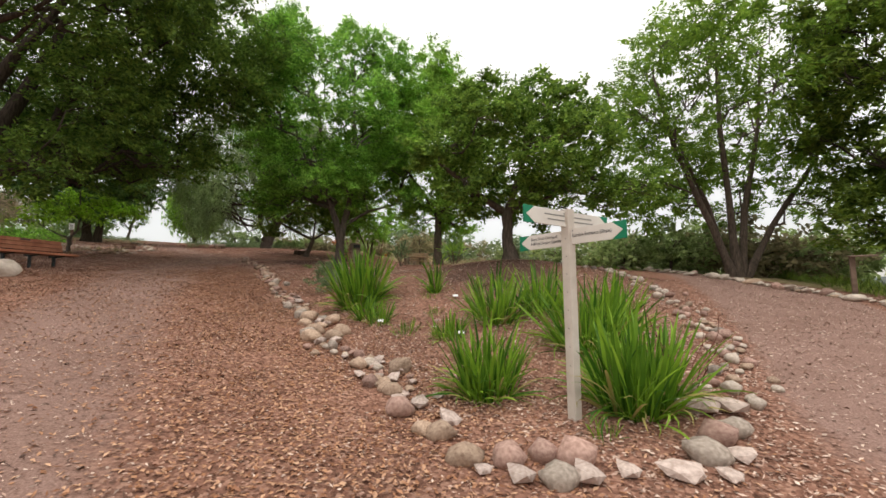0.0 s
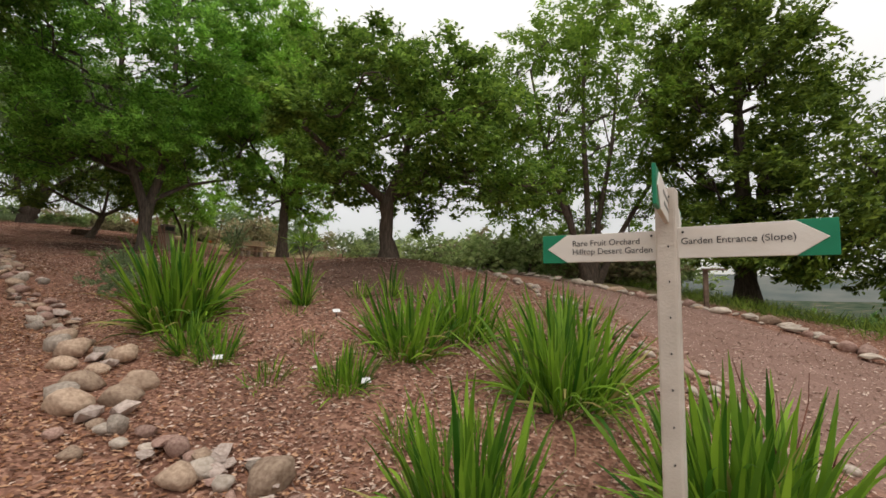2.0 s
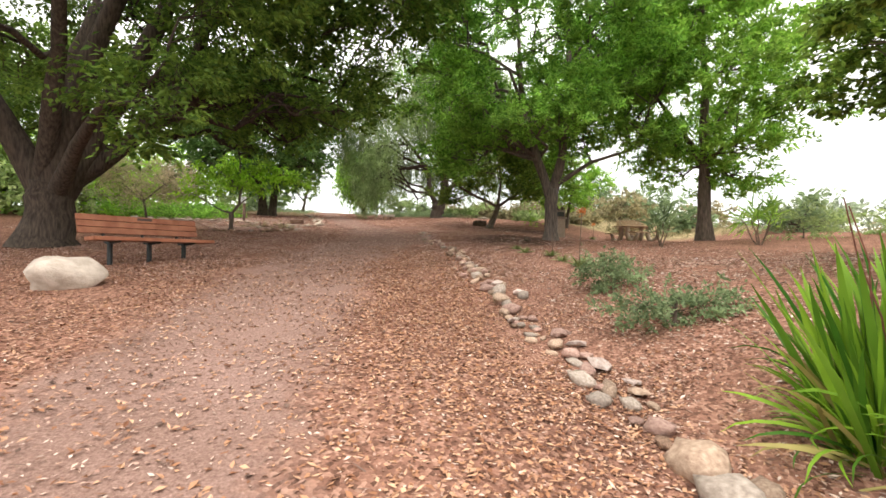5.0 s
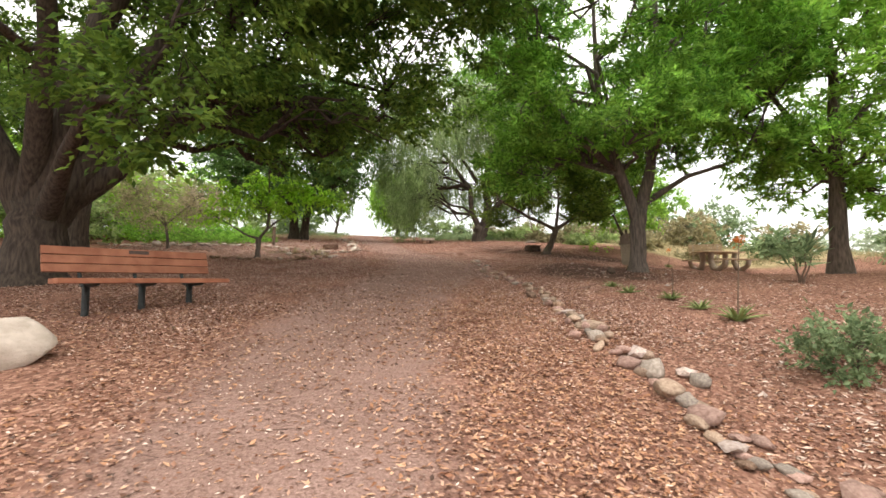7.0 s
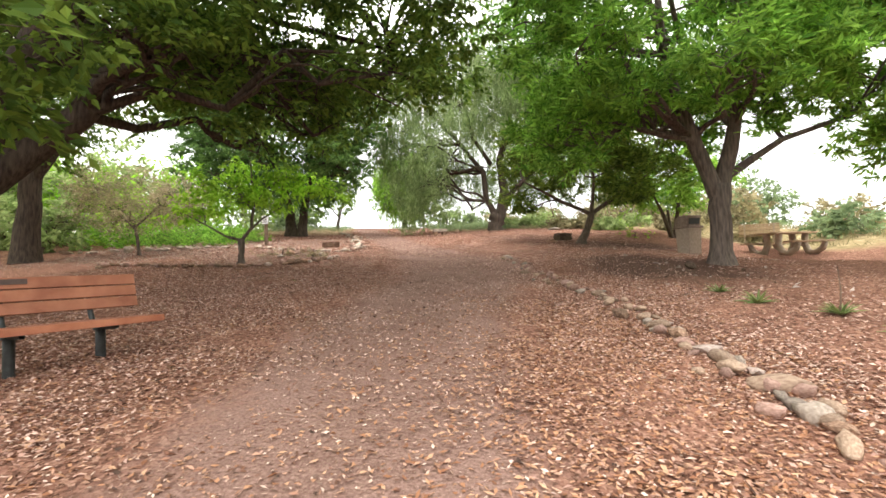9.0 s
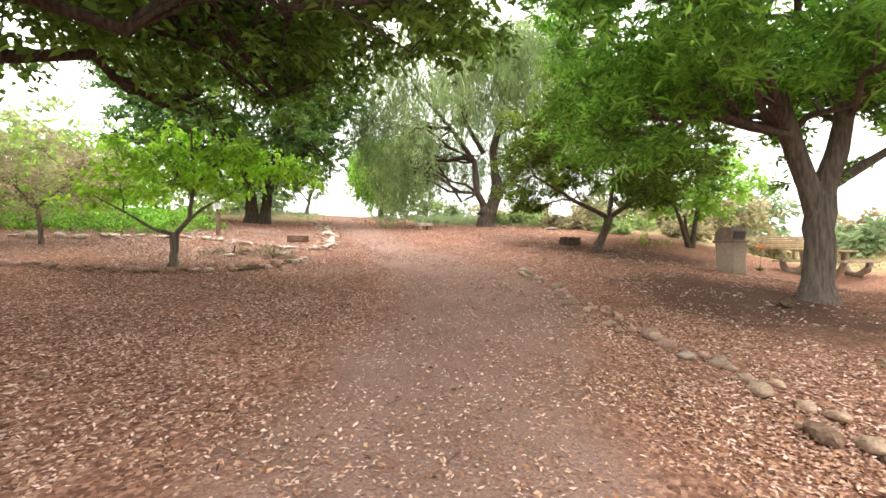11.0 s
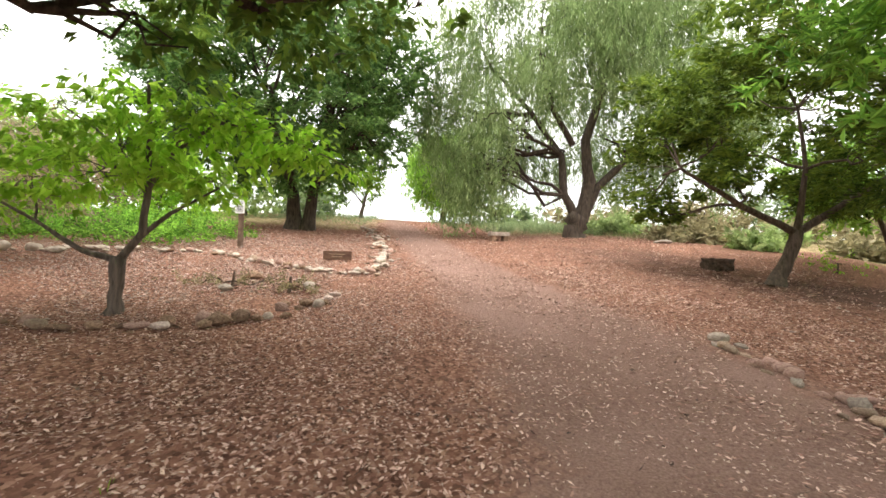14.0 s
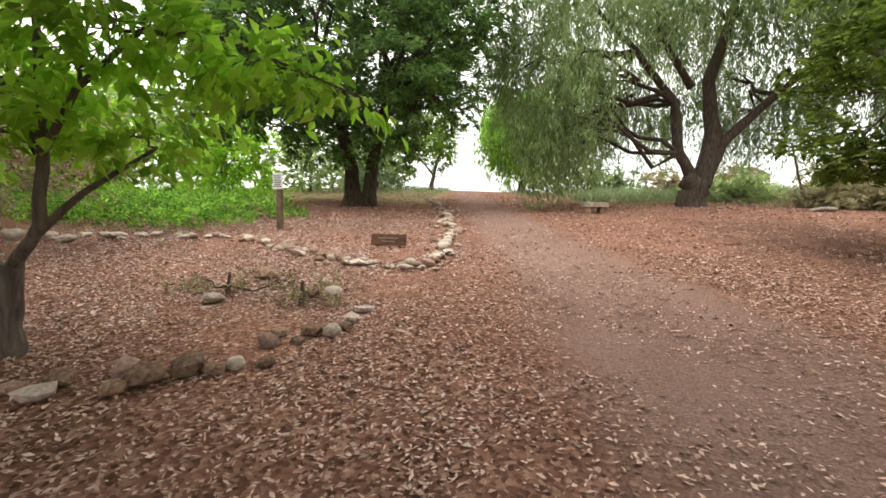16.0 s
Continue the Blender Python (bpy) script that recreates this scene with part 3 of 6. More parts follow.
# the carob on the mound
tree("mound_tree", "round dense dark green tree with a leaning trunk on the mound", (8.79, 8.77),
     [[(0, 0, 0, 0.19), (-0.08, 0.02, 0.8, 0.16), (-0.1, 0.0, 1.5, 0.15)],
      [(-0.1, 0, 1.4, 0.11), (-1.0, 0.4, 2.1, 0.08), (-2.0, 0.7, 2.9, 0.05)],
      [(-0.1, 0, 1.4, 0.12), (0.3, -0.3, 2.8, 0.08), (0.4, -0.4, 4.2, 0.05)], [(-0.1, 0, 1.4, 0.1), (0.9, -0.5, 2.3, 0.07), (1.8, -1.1, 2.8, 0.04)]],
     lobes(6, 19, (0.2, -0.1, 3.0), (3.2, 3.2, 2.0), 1.1) + [(-1.0, 0.5, 4.5, 0.9, 0.9, 0.7), (0.5, 0.0, 4.9, 0.9, 0.9, 0.7), (1.6, -1.9, 1.7, 0.9, 0.9, 0.55), (2.5, -2.6, 1.9, 0.9, 0.9, 0.6), (2.9, -1.6, 1.9, 0.9, 0.9, 0.6)], L_CAROB, BARK_BROWN, 13, 0.05, 84, 30, (0.125, 0.075), 0.13, 0.3, low=0.5, clump=0.24, tuft=5)
# the fern pine by the picnic place
tree("fern_pine", "tall dark green fern pine with a forked grey-brown trunk", (6.82, 19.2),
     [[(0, 0, 0, 0.21), (0.0, 0, 1.0, 0.19), (0.05, 0, 1.7, 0.22)],
      [(0.0, 0, 1.5, 0.17), (-0.4, 0.1, 2.7, 0.14), (-0.9, 0.2, 4.6, 0.09), (-1.0, 0.2, 7.5, 0.05)], [(0.08, 0, 1.5, 0.17), (0.4, -0.1, 2.9, 0.14), (0.6, -0.2, 5.6, 0.09), (0.6, -0.2, 9.0, 0.05)],
      [(0.1, 0.0, 1.8, 0.09), (1.3, -0.3, 2.6, 0.06), (2.6, -0.6, 3.0, 0.04)]],
     lobes(8, 27, (-0.4, 0, 7.2), (5.0, 5.0, 5.2), 1.6) + [(-3.0, 0.5, 2.7, 1.4, 1.4, 0.7), (-3.6, -1.6, 3.4, 1.3, 1.3, 0.8), (3.0, -1.6, 3.0, 1.4, 1.4, 0.7), (-1.2, -2.6, 3.2, 1.4, 1.3, 0.7), (-3.6, -0.4, 6.6, 1.7, 1.6, 1.3), (-2.2, 0.2, 10.4, 1.8, 1.8, 1.4), (-3.4, -0.8, 8.4, 1.6, 1.6, 1.2), (-1.7, 0.8, 3.6, 1.3, 1.2, 0.7), (-2.3, -1.0, 3.4, 1.2, 1.1, 0.6), (-0.2, 1.6, 4.0, 1.3, 1.2, 0.8), (1.4, 0.6, 3.8, 1.3, 1.2, 0.7), (-2.8, 2.2, 4.0, 1.3, 1.2, 0.8), (0.2, -1.4, 4.3, 1.3, 1.2, 0.8), (2.6, 1.0, 4.6, 1.3, 1.2, 0.8), (2.2, -0.8, 5.2, 1.5, 1.4, 1.0), (3.4, 0.4, 6.2, 1.5, 1.4, 1.0), (1.6, -2.6, 4.8, 1.4, 1.3, 0.9), (3.4, -2.2, 5.2, 1.4, 1.4, 0.9), (1.0, 0.6, 6.2, 1.5, 1.4, 1.0)],
     L_FERNPINE, BARK_GREY, 14, 0.06, 60, 32, (0.185, 0.052), 0.15, 0.1, low=0.45, brush=0.6, clump=0.46, tuft=7)
tree("tall_tree", "tall airy light green tree behind the mound", (11.45, 17.9),
     [[(0, 0, 0, 0.2), (0, 0, 2.4, 0.16), (0.1, 0, 5.0, 0.11), (0.1, 0.1, 8.2, 0.06), (0.1, 0.1, 10.6, 0.025)], [(0, 0, 2.6, 0.09), (-1.5, 0.2, 4.6, 0.05)], [(0, 0, 3.2, 0.09), (1.6, -0.2, 5.2, 0.05)]],
     lobes(9, 20, (0, 0, 5.4), (3.4, 3.4, 4.6), 1.3) + [(0.1, 0, 9.4, 0.9, 0.9, 1.2), (-0.9, 0, 8.7, 1.1, 1.1, 0.9), (1.0, 0.2, 8.8, 1.1, 1.1, 0.9), (-0.4, 0, 10.3, 1.2, 1.2, 0.9), (0.7, 0, 10.1, 1.1, 1.1, 0.9), (-1.7, 0.2, 8.6, 1.1, 1.1, 0.8), (1.8, 0, 8.4, 1.1, 1.1, 0.8), (0.1, 0, 11.4, 0.8, 0.8, 0.8)], L_LIGHT, BARK_BROWN, 15, 0.05, 64, 28, (0.2, 0.068), 0.16, 0.15, low=0.45, brush=0.6, clump=0.44, tuft=6)
# left of the walk, further up
tree("young_tree", "young spreading tree with large yellow-green leaves", (-3.86, 22.57),
     [[(0, 0, 0, 0.085), (0.04, 0, 0.36, 0.074), (0.05, 0, 0.7, 0.08)], [(0.06, 0, 0.66, 0.05), (0.3, 0, 0.98, 0.043), (0.35, 0, 1.55, 0.036), (0.33, 0, 2.1, 0.028), (0.3, 0, 2.72, 0.016)],
      [(0.02, 0, 0.66, 0.04), (-0.3, -0.1, 0.76, 0.03), (-0.8, -0.1, 1.08, 0.018), (-1.35, -0.2, 1.4, 0.01)], [(0.2, 0, 0.86, 0.035), (0.55, 0.1, 1.22, 0.022), (1.05, 0.2, 1.55, 0.012)],
      [(0.35, 0, 1.5, 0.03), (0.62, 0, 1.92, 0.024), (1.1, 0, 2.28, 0.019), (1.6, 0.05, 2.26, 0.014), (2.1, 0.1, 2.06, 0.009), (2.6, 0.1, 1.84, 0.005)],
      [(0.34, 0, 1.42, 0.03), (0.0, 0.1, 1.85, 0.022), (-0.4, 0.2, 2.2, 0.015), (-0.85, 0.2, 2.5, 0.008)]],
     [(0.7, 0, 2.15, 0.5, 0.5, 0.24), (1.15, 0, 2.3, 0.5, 0.5, 0.17), (1.6, 0.05, 2.22, 0.45, 0.4, 0.16), (2.05, 0.1, 2.02, 0.4, 0.32, 0.15), (2.42, 0.1, 1.88, 0.28, 0.2, 0.1), (1.0, -0.2, 2.22, 0.4, 0.35, 0.2), (1.4, 0.2, 2.24, 0.42, 0.35, 0.18), (1.85, -0.05, 2.08, 0.4, 0.3, 0.18), (2.25, 0.15, 1.94, 0.3, 0.22, 0.12),
      (-0.1, 0.1, 2.05, 0.6, 0.6, 0.28), (-0.6, 0.2, 2.42, 0.6, 0.5, 0.2), (-1.15, 0.2, 2.15, 0.6, 0.5, 0.28), (0.3, 0, 2.55, 0.5, 0.5, 0.2), (0.1, -0.35, 1.65, 0.7, 0.5, 0.28), (0.85, 0.2, 1.65, 0.6, 0.5, 0.26),
      (-0.85, -0.1, 1.55, 0.6, 0.5, 0.26), (-1.3, -0.2, 1.3, 0.4, 0.4, 0.22), (0.2, 0.6, 1.95, 0.7, 0.5, 0.26)],
     L_YOUNG, BARK_GREY, 16, 0.02, 118, 12, (0.14, 0.076), 0.12, 0.8, twigs=12)
tree("sparse_tree", "small sparse tree with thin olive-brown foliage", (-7.7, 25.3),
     [[(0, 0, 0, 0.05), (-0.08, 0, 0.6, 0.046), (-0.15, 0, 1.0, 0.042)], [(-0.15, 0, 0.9, 0.032), (0.6, 0, 1.6, 0.016)], [(-0.15, 0, 0.9, 0.032), (-0.9, 0, 1.6, 0.016)]],
     lobes(10, 11, (-0.2, 0, 1.75), (2.2, 1.7, 0.85), 0.75), L_BLOOM, BARK_GREY, 17, 0.02, 150, 20, (0.085, 0.036), 0.17, 0.2, twigs=16)
tree("oak", "dense dark green round oak with a double trunk", (-4.85, 34.2),
     [[(-0.25, 0, 0, 0.27), (-0.3, 0, 1.2, 0.22), (-0.7, 0, 3.0, 0.16)], [(0.25, 0, 0, 0.24), (0.4, 0, 1.4, 0.19), (0.9, 0, 3.2, 0.14)]],
     lobes(12, 24, (-0.6, 0, 5.6), (5.4, 5.0, 3.9), 1.9) + [(-3.4, -2.6, 2.6, 1.5, 1.5, 0.8), (2.8, -1.8, 3.0, 1.3, 1.3, 0.9)], L_OAK, BARK_DARK, 18, 0.08, 44, 27, (0.185, 0.09), 0.19, 0.3, low=0.45)
# right of the walk, further up
tree("pepper_tree", "large weeping pepper tree with a gnarled dark trunk", (5.8, 34.7),
     [[(0, 0, 0, 0.48), (-0.05, 0, 0.6, 0.40), (0.1, 0, 1.2, 0.40)], [(0, 0, 1.0, 0.2), (-0.5, 0, 2.0, 0.16), (-0.6, 0.2, 3.6, 0.13), (-1.9, 0, 5.2, 0.10), (-3.6, 0, 7.0, 0.05)],
      [(0.15, 0, 1.0, 0.30), (0.5, 0.1, 2.6, 0.24), (0.3, 0, 4.2, 0.19), (0.9, 0, 6.2, 0.12), (1.3, 0, 8.2, 0.06)], [(0.2, 0, 1.1, 0.22), (0.9, 0.1, 2.4, 0.17), (2.4, 0.2, 3.8, 0.12), (4.4, 0.2, 5.6, 0.06)],
      [(-0.2, 0, 4.0, 0.13), (-1.2, -0.3, 5.4, 0.09), (-1.8, -0.6, 7.4, 0.05)]],
     [(-4.4, 0, 6.6, 1.8, 1.8, 1.3), (-2.6, 0.6, 8.0, 1.9, 1.8, 1.2), (-0.2, 0, 9.0, 2.0, 2.0, 1.1), (2.2, 0, 8.4, 2.0, 2.0, 1.2), (4.4, 0.2, 6.6, 1.9, 1.9, 1.3), (-3.8, -1.6, 4.6, 1.2, 1.2, 1.0),
      (-4.6, -0.6, 3.6, 1.0, 0.9, 1.2), (-5.4, 0.8, 5.0, 1.3, 1.3, 1.2), (0.4, -2.2, 7.4, 1.8, 1.6, 1.2), (3.0, -2.0, 6.4, 1.6, 1.6, 1.0), (-2.2, -2.2, 6.6, 1.6, 1.4, 1.0), (5.4, 0.6, 5.0, 1.2, 1.2, 1.0), (0.5, 2.4, 7.0, 2.4, 1.6, 1.4), (-5.0, 0.2, 2.9, 0.8, 0.8, 0.9), (-4.2, 0.6, 2.6, 0.8, 0.8, 0.9), (-3.4, 1.0, 3.4, 0.9, 0.9, 1.0), (6.2, 0.4, 3.9, 0.9, 0.9, 0.9), (-6.0, 1.0, 6.2, 1.2, 1.2, 1.0), (6.4, 0.8, 6.2, 1.4, 1.4, 1.2), (3.6, 1.6, 4.8, 1.2, 1.2, 1.0), (-1.6, 2.4, 5.0, 1.5, 1.2, 1.2), (2.0, 2.8, 5.2, 1.6, 1.2, 1.3), (6.4, 0.6, 7.8, 1.5, 1.5, 1.1), (4.6, 0, 9.0, 1.7, 1.7, 1.0), (7.4, 0, 5.4, 1.2, 1.2, 1.0), (-4.6, -0.9, 2.5, 0.7, 0.7, 0.8), (-3.9, -1.2, 2.9, 0.8, 0.7, 0.8), (1.2, 0, 10.3, 1.8, 1.8, 1.0), (-2.5, 2.6, 4.0, 1.2, 1.1, 1.0), (0.2, 3.2, 4.2, 1.3, 1.1, 1.0), (2.6, 3.0, 4.0, 1.2, 1.1, 1.0), (4.6, 2.2, 4.2, 1.2, 1.1, 1.0), (-3.0, 3.4, 6.0, 1.6, 1.4, 1.1), (3.4, -1.6, 9.4, 1.7, 1.7, 1.0), (5.6, -1.4, 7.6, 1.5, 1.5, 1.0), (6.8, -1.0, 6.4, 1.3, 1.3, 0.9), (1.2, -2.6, 9.0, 1.7, 1.6, 1.0), (-0.8, -2.6, 8.6, 1.6, 1.5, 1.0), (4.6, -1.8, 5.6, 1.2, 1.2, 0.9), (2.4, 1.4, 6.8, 1.4, 1.3, 1.0), (-4.8, -0.4, 8.6, 1.6, 1.5, 1.1), (-3.6, -0.6, 9.9, 1.5, 1.4, 1.0), (-1.6, -1.0, 10.4, 1.6, 1.5, 1.0), (3.4, -1.0, 10.3, 1.5, 1.5, 0.9)],
     L_PEPPER, BARK_DARK, 19, 0.08, 30, 58, (0.24, 0.044), 0.3, 0.4, weep=2.2, twigs=6, sink=0.34)
tree("spreading_tree", "low spreading bright green tree with a leaning trunk", (6.7, 25.8),
     [[(0, 0, 0, 0.15), (0.25, 0, 0.6, 0.12), (0.42, 0, 1.15, 0.12)], [(0.4, 0, 1.1, 0.08), (-0.7, 0, 1.6, 0.06), (-2.0, 0, 2.3, 0.03)], [(0.42, 0, 1.1, 0.07), (0.6, 0, 2.4, 0.045), (0.4, 0, 3.6, 0.025)], [(0.42, 0, 1.1, 0.08), (1.5, 0, 1.8, 0.06), (2.8, 0, 2.6, 0.03)]],
     lobes(14, 19, (0.9, 0, 3.6), (3.9, 3.2, 2.3), 1.1) + [(-2.0, 1.4, 2.0, 0.8, 0.8, 0.6), (-1.8, 1.2, 3.3, 1.0, 1.0, 0.7), (-1.7, 1.3, 1.5, 0.6, 0.6, 0.4)], L_OLIVE, BARK_BROWN, 20, 0.035, 84, 28, (0.16, 0.062), 0.15, 0.3, low=0.45, clump=0.28, tuft=5)
tree("small_tree", "small bright green multi-stemmed tree", (11.36, 27.6),
     [[(0, 0, 0, 0.09), (-0.3, 0, 0.9, 0.07), (-0.7, 0, 1.8, 0.04)], [(0.1, 0, 0, 0.09), (0.3, 0, 1.1, 0.07), (0.5, 0, 2.1, 0.04)], [(0.05, 0.1, 0, 0.07), (0.0, 0.2, 1.2, 0.05)]],
     lobes(15, 10, (0, 0, 2.5), (2.6, 2.2, 1.3), 0.95), L_LIGHT, BARK_BROWN, 21, 0.03, 80, 22, (0.17, 0.085), 0.17, 0.4)
tree("small_tree", "small thin tree at the top of the walk", (-4.0, 44.6), [[(0, 0, 0, 0.12), (0.2, 0, 1.2, 0.09), (0.6, 0, 2.4, 0.05)], [(0.1, 0, 0.9, 0.06), (-0.8, 0, 2.0, 0.03)]],
     lobes(16, 9, (-0.2, 0, 2.9), (2.0, 2.0, 1.3), 0.9), L_AIRY, BARK_GREY, 22, 0.04, 70, 20, (0.2, 0.1), 0.2)
tree("weeping_tree", "bright green weeping tree at the top of the walk", (1.0, 45.0), [[(0, 0, 0, 0.16), (0.1, 0, 2.0, 0.12), (0.2, 0, 4.0, 0.07)]],
     lobes(17, 14, (0, 0, 3.9), (2.3, 2.3, 2.4), 1.0), L_LIGHT, BARK_DARK, 23, 0.05, 40, 44, (0.28, 0.09), 0.25, 0.4, weep=2.0, twigs=5)
# beyond the side walk
tree("airy_tree", "tall airy multi-stemmed yellow-green tree beyond the side walk", (19.2, 7.9),
     [[(-0.2, 0, 0, 0.16), (-0.9, 0.3, 2.0, 0.12), (-2.2, 0.8, 5.0, 0.08), (-3.0, 1, 8.0, 0.04)], [(0, 0, 0, 0.18), (-0.1, 0, 2.5, 0.13), (-0.4, 0, 6.0, 0.09), (-0.3, 0, 10, 0.04)], [(0.15, -0.1, 0, 0.16), (0.5, -0.2, 2.5, 0.12), (1.2, -0.6, 6.0, 0.08), (1.6, -0.8, 9.5, 0.04)],
      [(0.3, -0.2, 0, 0.15), (1.3, -0.8, 2.0, 0.11), (2.8, -1.8, 4.6, 0.07), (3.8, -2.4, 7.4, 0.04)], [(0.0, 0.2, 0, 0.12), (-0.5, 0.6, 2.8, 0.09), (-1.2, 1.4, 6.0, 0.05)]],
     lobes(18, 26, (0.2, 0, 7.6), (5.4, 5.4, 4.6), 1.45) + [(-3.6, 1.2, 3.6, 1.4, 1.4, 1.0), (-2.0, 2.4, 3.0, 1.4, 1.4, 1.0), (3.2, -1.6, 3.4, 1.4, 1.4, 1.0), (0.4, 2.4, 3.6, 1.4, 1.4, 1.0), (2.4, 1.2, 2.8, 1.2, 1.2, 0.8)], L_AIRY, BARK_BROWN, 24, 0.045, 46, 22, (0.19, 0.085), 0.19, 0.3, twigs=14, low=0.5)
tree("dark_tree", "tall dense dark tree with a pale green top", (20.1, 2.7), [[(0, 0, 0, 0.35), (0.1, 0, 3.0, 0.28), (0.1, 0, 7.0, 0.16), (0, 0, 11, 0.05)]],
     lobes(19, 17, (0, 0, 6.2), (2.9, 2.9, 5.2), 1.35) + [(0.4, 0, 11.5, 1.3, 1.3, 1.0), (-0.6, 0.4, 10.6, 1.3, 1.3, 0.9), (-1.6, -0.8, 1.9, 1.3, 1.3, 0.9), (-0.4, -1.8, 1.7, 1.3, 1.3, 0.9), (1.2, -1.6, 1.8, 1.3, 1.3, 0.9), (-1.6, 1.0, 2.2, 1.3, 1.3, 0.9)], L_OLIVE, BARK_DARK, 25, 0.07, 56, 26, (0.22, 0.11), 0.19, 0.2, low=0.45, clump=0.45, tuft=6)
tree("leaning_tree", "wide olive-green tree with a leaning trunk at the slope's edge", (19.0, -2.8), [[(0, 0, 0, 0.26), (-0.6, 0.4, 2.6, 0.2), (-1.2, 0.8, 5.0, 0.14)], [(-0.6, 0.4, 2.6, 0.14), (0.8, -0.6, 5.2, 0.08)]],
     lobes(20, 24, (-0.6, 0.2, 5.5), (4.6, 3.8, 3.0), 1.5), L_OLIVE, BARK_DARK, 26, 0.07, 42, 22, (0.21, 0.10), 0.21, 0.4, low=0.5)


def bush(name, label, at, lobe_list, leaf, seed, count=22, size=(0.07, 0.03), sigma=0.13, per_blob=60, droop=-0.2, category="shrub"):
    """A shrub without a trunk to be seen: a few thin stems and leafy lobes."""
    return tree(name, label, at, [[(0, 0, 0, 0.03), (0.02, 0, 0.15, 0.02), (0.03, 0, 0.3, 0.015)]], lobe_list, leaf, BARK_BROWN, seed, 0.012, per_blob, count, size, sigma, droop, twigs=8, category=category, brush=0.7)


# far shrubs and trees that close the view
FAR = [(-13.5, 32, 3.2, 2.4, L_YOUNG), (-18, 27, 4.0, 2.6, L_AIRY), (-14, 41, 4.4, 3.0, L_PALE), (-9.5, 41, 2.6, 2.0, L_AIRY), (-20, 36, 5.0, 3.2, L_LIGHT), (-12.0, 27.5, 1.6, 1.4, L_LIGHT), (-16.5, 22.5, 4.5, 2.8, L_PALE), (-17, 15, 5, 3, L_CAMPHOR),
       (22, 30, 2.2, 1.8, L_AIRY), (25, 26, 2.6, 2.2, L_GREY), (20, 35, 2.4, 1.8, L_GREY), (27, 20, 3.0, 2.4, L_AIRY), (24, 15, 2.4, 2.0, L_AIRY), (19, 12.5, 2.6, 1.9, L_PALE), (17.8, 12.0, 1.8, 1.5, L_PALE), (22, 9.5, 3.4, 2.0, L_PALE),
       (14.5, 34, 0.9, 1.0, L_GREY), (16, 40, 1.5, 1.8, L_GREY), (11, 42, 0.9, 1.2, L_GREY), (24, 6.5, 2.6, 2.2, L_AIRY), (6.5, 47, 1.3, 1.2, L_GREY), (29, 33, 3.4, 2.6, L_AIRY), (18, 20.5, 1.6, 1.4, L_GREY),
       (28, 12, 3.4, 2.8, L_GREY), (31, 17, 3.6, 3.0, L_GREY), (25, 19, 2.6, 2.4, L_AIRY), (30, 24, 3.6, 2.8, L_AIRY), (20.5, 14.5, 2.4, 2.2, L_PALE), (23.5, 12.0, 3.6, 2.6, L_PALE), (17.5, 15.5, 1.6, 1.6, L_AIRY), (22.0, 22.5, 2.0, 2.0, L_GREY), (26, 8.5, 3.4, 2.6, L_AIRY), (19.5, 10.8, 3.0, 1.9, L_PALE), (22.5, 7.2, 2.6, 2.0, L_PALE), (18.0, 26.5, 1.4, 1.4, L_AIRY), (-7.5, 46, 2.8, 2.4, L_AIRY), (-11, 36, 2.2, 1.8, L_LIGHT), (-16, 31, 3.4, 2.4, L_YOUNG), (-11.5, 30.5, 1.8, 1.6, L_YOUNG),
       (-14.8, 30, 3.2, 2.4, L_YOUNG), (-18, 25.5, 4.6, 2.8, L_YOUNG), (-15.2, 36, 4.6, 2.8, L_YOUNG), (-19, 31, 6.0, 3.4, L_AIRY), (-15.5, 20.5, 3.0, 2.4, L_YOUNG), (-21, 22, 6.0, 3.4, L_CAMPHOR),
       (4.4, 46, 1.6, 1.6, L_PEPPER), (8.5, 44, 1.2, 1.5, L_GREY), (12.5, 46.5, 1.4, 2.0, L_GREY), (9.5, 39.5, 0.8, 1.1, L_GREY), (13, 38, 0.9, 1.3, L_GREY), (16.5, 43, 2.8, 2.4, L_PEPPER), (-6.4, 42, 1.6, 1.6, L_GREY), (20, 40, 3.0, 2.6, L_GREY), (18, 33, 2.4, 2.2, L_AIRY), (23, 37, 3.0, 2.6, L_GREY), (10.4, 33.6, 0.4, 0.6, L_PALE), (11.8, 36, 0.5, 0.7, L_PALE), (8.2, 36.6, 0.4, 0.6, L_PALE), (17.5, -4.2, 1.2, 1.4, L_LIGHT), (20.5, -6.5, 1.6, 1.8, L_AIRY), (23.5, -0.5, 1.6, 1.8, L_AIRY), (26, -4.5, 2.0, 2.2, L_AIRY), (24.5, -2.6, 1.4, 1.8, L_OAK), (28, -1.5, 1.6, 2.0, L_AIRY), (29, -7.5, 2.0, 2.4, L_OLIVE), (31, 1.5, 2.0, 2.4, L_OLIVE), (19.5, -9, 1.4, 1.6, L_OLIVE), (22.5, -9.5, 1.8, 2.0, L_PALE), (16.0, -7.0, 1.3, 1.4, L_AIRY),
       (10.8, 31.6, 0.4, 0.6, L_PALE), (13.4, 30.4, 0.5, 0.7, L_PALE), (14.6, 31.6, 0.6, 0.8, L_GREY), (13.0, 33.2, 0.5, 0.7, L_PALE), (15.8, 28.8, 0.6, 0.8, L_GREY), (9.2, 34.2, 0.35, 0.5, L_PALE), (7.4, 38.4, 0.5, 0.7, L_GREY)]
